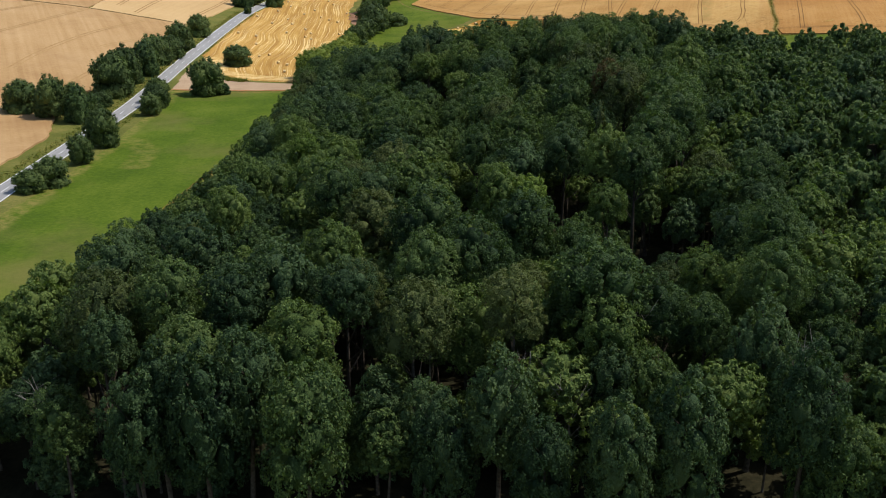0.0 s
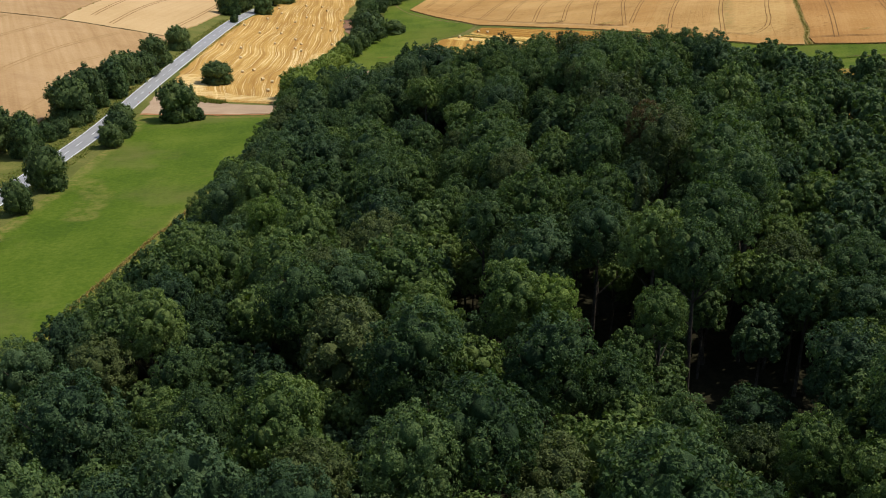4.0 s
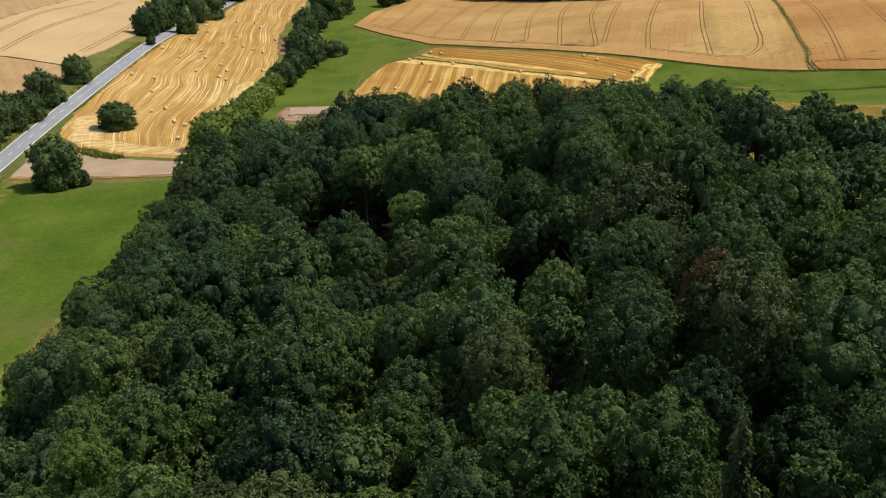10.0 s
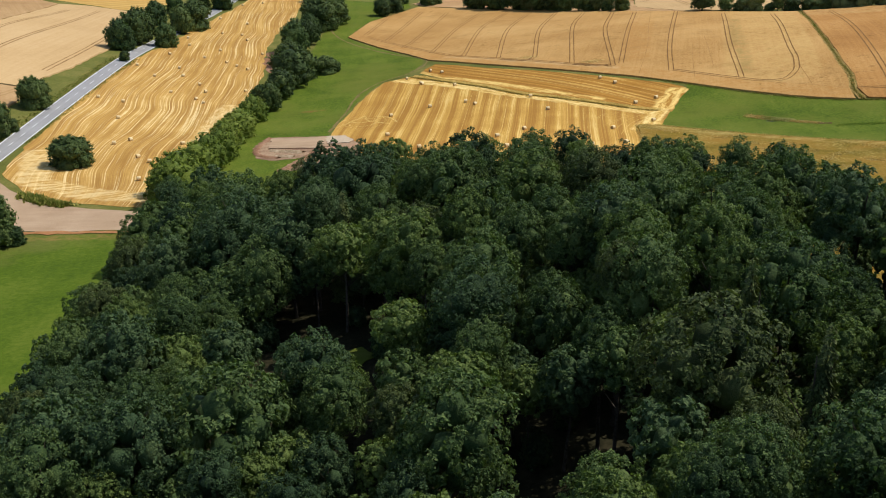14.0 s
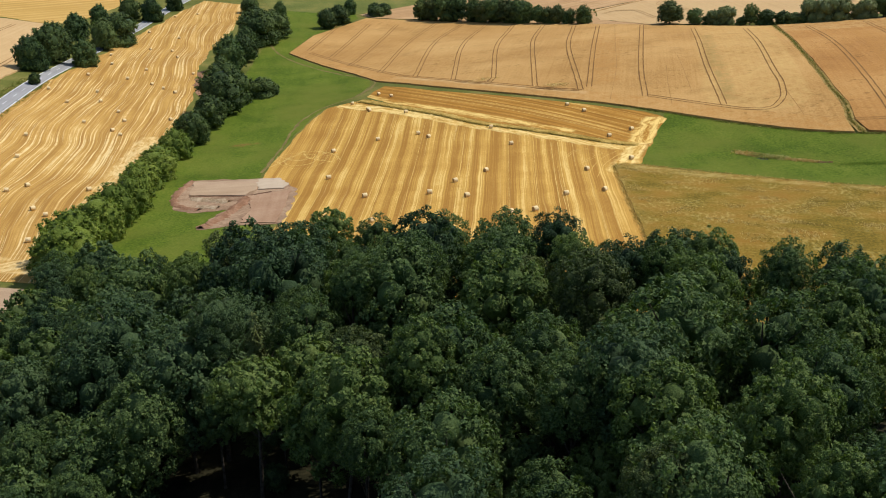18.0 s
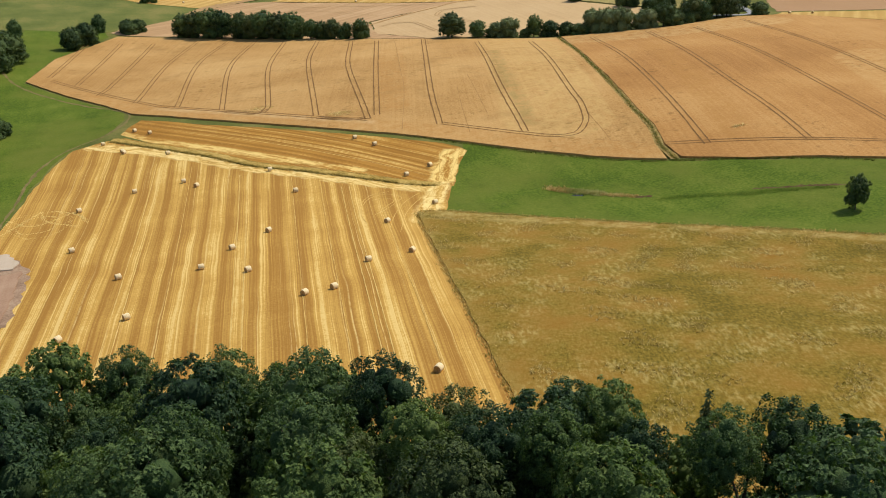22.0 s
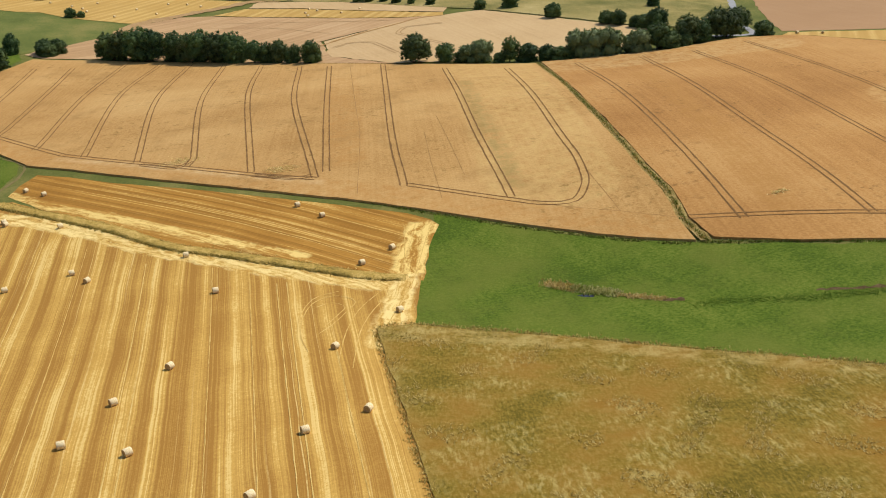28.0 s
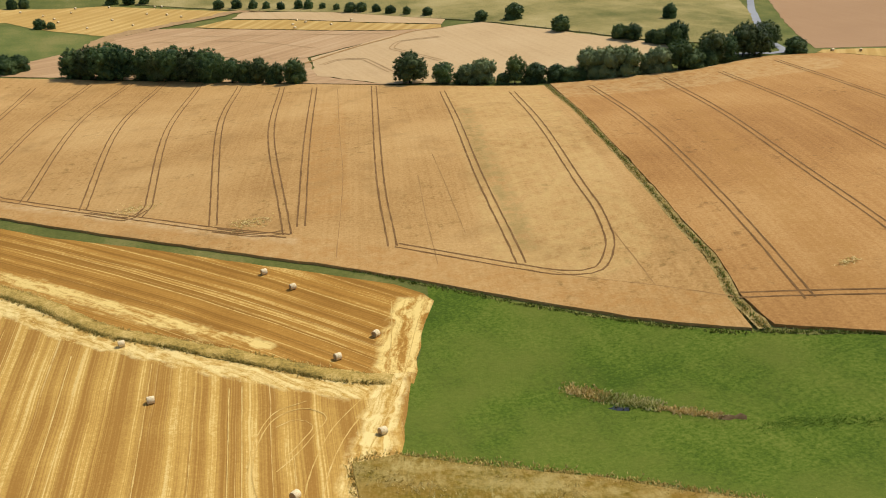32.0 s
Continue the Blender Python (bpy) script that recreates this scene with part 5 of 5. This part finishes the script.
def tufts(name, places, height, width, mat, label, category, lift=0.05, seed=3, lie=0.7):
    """Many small leaning blades, as one thing that nobody could count."""
    rng = np.random.default_rng(seed)
    p = np.asarray(places, float)
    n = len(p)
    out_v, out_f, base = [], [], 0
    for k in range(3):
        q = p + rng.normal(0, width * 0.6, p.shape)
        z = ground(q[:, 0], q[:, 1]) + lift
        h = height * rng.uniform(0.5, 1.4, n)
        way = rng.uniform(0, 2 * math.pi, n)
        far = np.abs(rng.normal(lie, 0.3, n)) * h
        lx, ly = np.cos(way) * far, np.sin(way) * far
        w = width * rng.uniform(0.6, 1.3, n)
        dx, dy = -np.sin(way) * w / 2, np.cos(way) * w / 2
        v = np.stack([np.c_[q[:, 0] - dx, q[:, 1] - dy, z - 0.05], np.c_[q[:, 0] + dx, q[:, 1] + dy, z - 0.05], np.c_[q[:, 0] + lx, q[:, 1] + ly, z + h]], 1).reshape(-1, 3)
        out_v.append(v)
        out_f.append(np.arange(3 * n).reshape(-1, 3) + base)
        base += 3 * n
    return tagged(new(name, mesh_of(name, np.concatenate(out_v), np.concatenate(out_f), [mat])), label, category, kind="stuff")


def along_line(pts, n, spread, seed=1):
    rng = np.random.default_rng(seed)
    c = curve_points(pts, 2.0)
    i = rng.uniform(0, len(c) - 1.001, n)
    k = i.astype(int)
    q = c[k] + (c[k + 1] - c[k]) * (i - k)[:, None]
    return q + rng.normal(0, spread, (n, 2))


def over_area(poly, n, seed=1):
    rng = np.random.default_rng(seed)
    p = np.array(poly, float)
    q = np.c_[rng.uniform(p[:, 0].min(), p[:, 0].max(), n), rng.uniform(p[:, 1].min(), p[:, 1].max(), n)]
    return q[inside(poly, q[:, 0], q[:, 1])]


q = over_area([(85, 484), (118, 467), (147, 440), (175, 414), (190, 390), (180, 300), (105, 320), (62, 345), (73, 418)], 110000, 4)
dens = np.sin(q[:, 0] * 0.31 + np.sin(q[:, 1] * 0.17) * 2) * np.sin(q[:, 1] * 0.23 + np.sin(q[:, 0] * 0.13) * 2)
q = q[dens + np.random.default_rng(8).uniform(-0.5, 0.5, len(q)) > 0.72]
tufts("dry_grass", q, 0.24, 0.2, tuft_mat("rough_grass_blades", (0.25, 0.17, 0.035), (0.42, 0.30, 0.08), (0.60, 0.46, 0.17)), "dry straw-coloured tufts of ungrazed grass", "grass", 0.3, 3, 1.6)
tufts("bank_grass", np.concatenate([along_line([(13, 613), (28, 592), (42, 571), (53, 551), (65, 538), (89, 515.5), (98, 509.5)], 3600, 0.6), along_line([(84.5, 484), (72.3, 418), (59.5, 345)], 1500, 0.4), along_line([(85, 484), (92, 484.5), (118, 467.5), (147, 440.5), (175, 413.5), (205, 388)], 4200, 0.9)]),
      0.36, 0.26, M_BANK, "tall dry grass on a field bank", "grass")
tufts("bank_weeds", along_line([(11.5, 610.5), (26.3, 589.8), (40.2, 569), (51.2, 549.4), (63.4, 536.2), (87.6, 513.4), (98, 507.6)], 3000, 0.4, 31), 0.42, 0.26, tuft_mat("olive_bank_weeds", (0.14, 0.12, 0.022), (0.25, 0.195, 0.045), (0.46, 0.34, 0.10)), "rank olive weeds along the foot of a field bank", "weeds")
tufts("ridge_grass", along_line([(-68.5, 196), (-67, 217), (-65, 235), (-63.5, 250), (-61.5, 262), (-60, 282)], 1500, 0.28, 33), 0.3, 0.26, tuft_mat("dry_ridge_grass", (0.16, 0.11, 0.03), (0.30, 0.21, 0.06), (0.50, 0.37, 0.12)), "dry brown grass along an old furrow in the meadow", "grass")
M_BANKSIDE = field_mat("bleached_bank_turf", (0.20, 0.14, 0.03), (0.42, 0.275, 0.065), (0.62, 0.43, 0.14), blotch=0.5, blotch_scale=0.25, fine=0.6, fine_scale=2.0)
bank = new("field_bank", strip_mesh("field_bank", [(12.5, 612.3), (27.5, 591.3), (41.5, 570.3), (52.5, 550.3), (64.5, 537.3), (88.5, 514.8), (99, 508.6)], 4.0, 0.12, M_BANKSIDE, 0.1, 2.0, 0.5))
tagged(bank, "low grassy bank dividing two stubble fields", "bank", kind="structure")
DITCH = [(222, 698), (208, 652), (195, 610), (187, 580), (181, 557), (176, 538), (173, 523), (167, 506), (165, 494)]
M_DITCH = field_mat("weedy_ditch", (0.16, 0.115, 0.03), (0.32, 0.225, 0.07), (0.50, 0.36, 0.14), streak=0.1, blotch=0.5, blotch_scale=0.2, fine=0.6)
tagged(new("ditch", strip_mesh("ditch", DITCH, 2.3, 0.45, M_DITCH, 0.2, 3.0, -0.05)), "weedy ditch between the wheat fields", "ditch", kind="structure")
tufts("ditch_grass", along_line(DITCH, 1700, 0.55, 25), 0.26, 0.28, M_TUFT, "straw-coloured dry grass along the ditch", "grass", 0.45)
tufts("ditch_weeds", np.concatenate([along_line([(31, 642), (79, 584), (117, 541), (153, 502.5), (165, 493), (209, 464)], 1500, 0.35, 6)]), 0.42, 0.35, M_TUFT_GREEN, "rank green and straw-coloured weeds", "weeds")
tufts("ditch_bed_weeds", along_line(DITCH, 900, 0.28, 5), 0.4, 0.3, M_TUFT_GREEN, "olive weeds in the bed of the ditch", "weeds", 0.45)
# pool in the pasture
tagged(new("pool", strip_mesh("pool", [(129, 486.5), (130, 485.2), (131.5, 484)], 1.1, 0.12, M_WATER, 0.3, 1.0)), "small dark pool hidden in rushes", "pool", kind="structure")
tufts("rushes", np.concatenate([along_line([(125.5, 494.5), (128, 491.5), (130, 489)], 330, 0.9, 7), along_line([(136, 482), (140, 478), (143, 475.5)], 260, 0.45, 9)]), 0.4, 0.4, M_TUFT, "pale yellow rushes round a pool", "rushes", 0.08)
tufts("green_rushes", along_line([(129, 489.5), (133, 486), (136, 482.5)], 420, 0.8, 17), 0.5, 0.4, M_REED, "yellow-green rushes round a pool", "rushes", 0.08)
M_MUD = field_mat("dark_wet_mud", (0.05, 0.032, 0.014), (0.11, 0.07, 0.03), (0.19, 0.13, 0.06), blotch=0.4, blotch_scale=0.4, fine=0.4)
tagged(new("muddy_hole", strip_mesh("muddy_hole", [(142.5, 475.6), (144.5, 474.2), (146, 473.2)], 1.3, 0.12, M_MUD, 0.4, 0.8, 0.2)), "small brown muddy hole in the pasture", "earth", kind="structure")
tagged(new("muddy_strip", strip_mesh("muddy_strip", [(169, 462.5), (175, 459.3), (181, 456.5), (192, 451)], 0.9, 0.12, M_MUD, 0.6, 0.9)), "brown muddy strip in the pasture", "earth", kind="structure")
tufts("green_sedge", np.concatenate([along_line([(146, 470), (152, 468), (159, 464), (166, 460), (172, 458), (186, 452)], 1500, 1.0, 19), along_line([(124, 493), (135, 481), (147, 470.5)], 260, 1.2, 20)]), 0.14, 0.28, tuft_mat("dark_green_sedge", (0.065, 0.125, 0.016), (0.095, 0.16, 0.02), (0.14, 0.20, 0.03)), "lush dark green sedge in a wet hollow", "sedge", 0.06)

# ---- straw on the near stubble ----
def fan_line(x0, y0, y1):
    return [(x0 * (1 + 0.0012 * (y - 400)) + 0.11 * (y - 400), y) for y in np.linspace(y0, y1, 7)]


for x0, y0, y1 in ((53, 365, 515), (28, 380, 540), (6, 396, 570)):
    for d in (-0.95, 0.95):
        part("straw_line", strip_mesh("straw_line", fan_line(x0 + d, y0, y1), 0.17, 0.17, M_STRAW, 0.3, 2.0), stub, "thin pale wheel line in the stubble")
for x0, y0, y1 in ((14.5, 390, 560), (40, 375, 530), (61, 360, 490), (-4, 405, 560), (21, 390, 545), (47, 372, 520)):
    part("straw_line", strip_mesh("straw_line", fan_line(x0, y0, y1), 0.15, 0.17, M_FAINT, 0.4, 2.0), stub, "thin pale straw line")
HOOK = [(69, 478), (69.5, 486), (72, 495), (76, 502), (81, 504), (84, 500), (80, 494), (76, 489), (73, 486)]
SWATHS = [[(76 + (a - 76) * k + k, 493 + (b - 493) * k) for a, b in HOOK[i:j]] for k, i, j in ((0.7, 3, 8), (1.0, 0, 9), (1.2, 1, 5))]
SWATHS += [[(74, 472), (79, 485), (85, 496), (94, 506)], [(75.5, 468), (81, 483), (87, 494), (95.5, 504.5)], [(88, 487), (99, 505), (109, 525), (113.5, 533)], [(94, 501), (102, 519), (108, 537)]]
for line in SWATHS:
    part("straw_line", strip_mesh("straw_line", line, 0.2, 0.17, M_FAINT, 0.3, 1.2), stub, "curved pale straw line where a machine turned")
straw = [along_line([(a + d, b + d * 0.6) for a, b in HEADLAND], 600, 0.4, 60 + k) for k, d in enumerate((-2.6, -1.4, -0.4, 0.6, 1.6))]
straw += [along_line(p, 420, 0.22, 80 + k) for k, p in enumerate(([(-17, 521), (-14, 530), (-5, 532), (0, 522), (-3, 509), (-10, 507), (-17, 521)], [(-14, 520), (-11, 527), (-5, 527), (-3, 520), (-6, 512), (-12, 513), (-14, 520)],
                                                            [(-18, 512), (-12, 524), (-8, 533)], [(-8, 533), (-6, 522), (2, 512)], [(-16, 528), (-9, 519), (1, 528)], [(-4, 532), (2, 524), (4, 515)]))]
M_LOOSE = tuft_mat("loose_pale_straw", (0.58, 0.37, 0.09), (0.70, 0.49, 0.15), (0.82, 0.63, 0.25))
tufts("loose_straw", np.concatenate(straw), 0.02, 0.13, M_LOOSE, "pale loose straw strewn where machines turned", "straw", 0.13, 21, 16.0)

# ---- stony plot beside the stubble ----
M_GRAVEL_RED = field_mat("reddish_gravel", (0.2646, 0.1508, 0.0837), (0.3626, 0.2236, 0.1348), (0.4508, 0.3016, 0.1860), blotch=0.35, blotch_scale=0.12, fine=0.3, fine_scale=2.0)
M_HEAP = field_mat("pale_spoil", (0.17, 0.12, 0.065), (0.33, 0.24, 0.145), (0.50, 0.39, 0.26), blotch=0.5, blotch_scale=0.5, fine=0.6, fine_scale=2.2)
M_RUBBLE = field_mat("pink_brown_rubble", (0.1666, 0.0988, 0.0558), (0.3234, 0.2080, 0.1256), (0.4508, 0.3224, 0.2000), turn=90, streak=0.2, streak_size=(0.4, 0.06), blotch=0.5, blotch_scale=0.09, fine=0.5, fine_scale=1.6, patch_col=(0.1568, 0.0884, 0.0512), patch_at=0.58, patch_scale=0.12)
plot = field("stony_plot", [(-42, 474), (-43, 487), (-40, 500), (-29, 499), (-19, 497), (-12, 490), (-8, 480), (-8, 460), (-10, 442), (-22, 445), (-31, 444), (-28, 455), (-25, 462), (-33, 461), (-40, 466)], 0.12, M_RUBBLE, "brown stony plot with pinkish gravel beds and spoil heaps", "gravel", step=4, edge=2.0, ragged=0.5)


def bed(name, poly, lift, mat, label):
    """A flat bed laid on the plot."""
    ob = field(name, poly, lift, mat, label, step=3, edge=1.6, ragged=0.22)
    me = ob.data
    bpy.data.objects.remove(ob)
    part(name, me, plot, label)


bed("gravel_bed", [(-39, 497.5), (-20, 495), (-19.3, 483), (-22, 476.5), (-38, 481)], 0.34, M_GRAVEL, "pinkish-grey gravel bed")
bed("gravel_bed", [(-21.5, 475), (-9.5, 478.5), (-10.5, 458), (-11.5, 443), (-20.5, 447), (-19, 461)], 0.30, M_GRAVEL_RED, "reddish gravel bed")
bed("concrete_pad", [(-20, 496), (-14, 495), (-10.5, 486), (-11.5, 481), (-19, 482.5)], 0.38, M_SLAB, "pale concrete pad")
M_WETEARTH = field_mat("dark_damp_earth", (0.07, 0.036, 0.02), (0.13, 0.07, 0.042), (0.21, 0.12, 0.075), blotch=0.4, blotch_scale=0.3, fine=0.4)
for pts, w, c, m in (([(-40, 499), (-41.5, 488), (-41.5, 475), (-38, 468), (-33, 464)], 2.2, 0.5, M_EARTH), ([(-30, 445), (-26, 454), (-22.5, 465), (-21.5, 473)], 3.2, 0.8, M_EARTH), ([(-37, 477), (-31, 474), (-26, 470)], 3.4, 0.6, M_HEAP), ([(-34, 468), (-28, 465)], 2.6, 0.5, M_HEAP),
                     ([(-38, 480), (-30, 478.5), (-22, 475.5)], 1.0, 0.1, M_WETEARTH), ([(-20.5, 476), (-15, 478.5)], 1.0, 0.2, M_WETEARTH)):
    part("spoil_heap", strip_mesh("spoil_heap", pts, w, 0.14, m, 0.35, 0.7, c), plot, "low heap of brown earth and stones")
part("earth_edge", strip_mesh("earth_edge", [(-108, 392), (-86, 393.5), (-60, 391.5)], 2.2, 0.16, field_mat("orange_earth", (0.24, 0.10, 0.035), (0.36, 0.17, 0.07), (0.46, 0.26, 0.13)), 0.3, 2.0), gravel, "orange bare earth along the gravel")
tufts("gravel_weeds", along_line([(-98, 426), (-92, 421), (-84, 417)], 700, 1.0, 12), 0.9, 0.7, M_TUFT_GREEN, "low green weeds between gravel and stubble", "weeds")
tufts("verge_weeds", np.concatenate([along_line([(-117.5, 240), (-118.5, 341), (-121, 400), (-124, 460), (-127, 575), (-128, 640)], 2600, 1.1, 13), along_line([(-107.5, 240), (-108, 341), (-110, 392)], 900, 1.0, 14), along_line([(-115.5, 480), (-118, 575), (-118.5, 640)], 900, 0.5, 15)]), 0.28, 0.35, M_TUFT_GREEN, "rough grass and weeds on the road verge", "weeds")

# ---- roadside markers and a pasture fence ----
def cylinder(r, z0, z1, sides=8, dx=0.0, dy=0.0):
    v = [(dx + math.cos(2 * math.pi * k / sides) * r, dy + math.sin(2 * math.pi * k / sides) * r, z) for z in (z0, z1) for k in range(sides)] + [(dx, dy, z1)]
    f = []
    for k in range(sides):
        j = (k + 1) % sides
        f += [(k, j, sides + j), (k, sides + j, sides + k), (sides + k, sides + j, 2 * sides)]
    return v, f


for x, y in ((-115.6, 447), (-114.6, 428), (-113.8, 410)):
    post = new("marker_post", mesh_of("marker_post", *cylinder(0.09, -0.2, 1.0), [M_WHITE]))
    post.location = (x, y, float(ground(x, y)))
    part("band", mesh_of("band", *cylinder(0.1, 0.65, 0.9), [M_RED]), post, "red reflective band")
    part("band", mesh_of("band", *cylinder(0.1, 0.2, 0.42), [M_RED]), post, "red reflective band")
    tagged(post, "red and white marker post at a field entrance", "post", "marker posts")


def fence(pts, gap=7.0):
    c = curve_points(pts, gap)
    root = new("fence")
    root.location = (*c[0], float(ground(*c[0])))
    tagged(root, "weathered post and wire pasture fence", "fence")
    me = mesh_of("post", *cylinder(0.09, -0.3, 1.2, 6), [M_WOOD])
    for p in c:
        o = part("post", me, root)
        o.location = (p[0] - c[0][0], p[1] - c[0][1], float(ground(*p)) - root.location.z)
    for h in (0.6, 1.1):
        w = part("wire", strip_mesh("wire", pts, 0.05, h, M_WOOD, 0.0, gap), root, "thin fence wire")
        w.location = -root.location


fence([(145, 994), (206, 934), (256, 849), (280, 794), (302, 741)])

# ---- undergrowth in the hedges ----
for line, n, h0, group in (([(-52, 870), (-42, 780), (-47, 720), (-48, 660), (-44, 610), (-47, 570), (-52, 545)], 28, 5.5, "bushes of the west hedge"), ([(50, 842), (75, 828), (105, 802), (141, 766)], 22, 6.0, "bushes of the north hedge"),
                           ([(195, 726), (225, 707), (250, 698), (280, 690), (300, 694)], 16, 4.5, "bushes of the northeast hedge"), ([(-126, 495), (-126, 440), (-126, 385), (-124, 345)], 13, 5.0, "bushes of the road verge")):
    for x, y in along_line(line, n, 1.2, n):
        plant("bush", ("hedge", int(rng.integers(0, 4))), x, y, h0 * rng.uniform(0.7, 1.3), 1.25, rng.uniform(0, 6.28), "dense dark green hedge bush", group, "bush")


UNDERGROWTH = [(20, 361, 11), (29, 355, 12), (37, 346, 12), (45, 339, 12), (53, 329, 12), (61, 324, 11), (68, 319, 12), (10, 367, 11), (-2, 374, 12), (50, 325, 9), (60, 318, 10), (-14, 305, 4), (-7, 303, 3), (2, 303, 6), (-18, 312, 5), (-3, 317, 4), (7, 297, 5), (34, 172, 5), (39, 182, 4), (21, 268, 5), (26, 276, 4), (44, 266, 4), (-46, 104, 8), (-37, 103, 7), (-28, 102, 8), (-17, 103, 9), (-8, 104, 8), (1, 103, 9), (9, 102, 7), (21, 101, 8), (31, 102, 9), (41, 101, 8), (-7, 112, 7), (-26, 110, 8), (15, 108, 8)]
for k, (x, y, h) in enumerate(UNDERGROWTH):
    plant("undergrowth_bush", ("shade", k % 2), x, y, h, 1.15, k * 1.3, "green bush under the trees, leaves darkened to look shaded", "undergrowth of the wood", "bush")
field("clearing_grass", [(-13, 300), (-8, 306), (-2, 308), (1, 304), (-4, 300), (-9, 297)], 0.16, M_LAWN, "small grassy clearing in the wood", "grass", step=3, edge=2.0, ragged=0.5)

# ---- dead trees in the wood ----
def dead_tree(x, y, h, seed):
    r = np.random.default_rng(seed)
    v, f = trunk_of(r, h, 0.2, 11, 0.16, True)
    o = new("dead_tree", mesh_of("dead_tree", v, f, [M_DEAD]))
    o.location = (x, y, float(ground(x, y)))
    tagged(o, "bare bleached dead tree among green crowns", "tree", "dead trees")


for k, (x, y, h) in enumerate(((14, 97, 17), (38, 99, 20), (-47, 102, 18), (10, 99, 20), (-2, 116, 23), (23, 108, 23))):
    dead_tree(x, y, h, 200 + k)


# ---- worn and bare places ----
field("bare_patch", [(-64, 689), (-58, 700), (-54, 678), (-52, 649), (-55, 634), (-59, 645), (-62, 668)], 0.14, M_EARTH, "brown bare earth by the hedge", "earth", step=5, ragged=0.8)
tagged(new("field_edge", strip_mesh("field_edge", [(154, 809), (171, 822), (185, 831), (203, 839.5), (220, 848), (236, 846)], 1.7, 0.42, M_SEAM, 0.3, 4.0)), "brown track between distant wheat fields", "track", kind="structure")
tufts("lodged_wheat", np.concatenate([np.random.default_rng(3).normal((64, 619), (3.0, 2.2), (160, 2)), np.random.default_rng(4).normal((89, 591), (2.6, 2.0), (160, 2)), np.random.default_rng(6).normal((194, 506), (1.6, 0.6), (50, 2))]), 0.12, 0.3, M_TUFT, "pale flattened patches in the wheat", "crop", 0.62, 5, 5.0)

# ---- far hedgerow on the skyline pastures ----
FAR_HEDGE = [(25, 1047, 7), (32, 1050, 6), (85, 1050, 7), (95, 1045, 7), (104, 1041, 6), (145, 999, 6), (155, 993, 6), (164, 986, 6), (171, 980, 5), (178, 971, 5), (188, 967, 6), (193, 962, 6), (200, 956, 4), (206, 946, 4)]
for x, y, h in FAR_HEDGE:
    plant("hedgerow_tree", ("hedge", int(rng.integers(0, 4))), x, y, h, 1.25, rng.uniform(0, 6.28), "dark distant hedgerow tree", "trees of the far hedge")
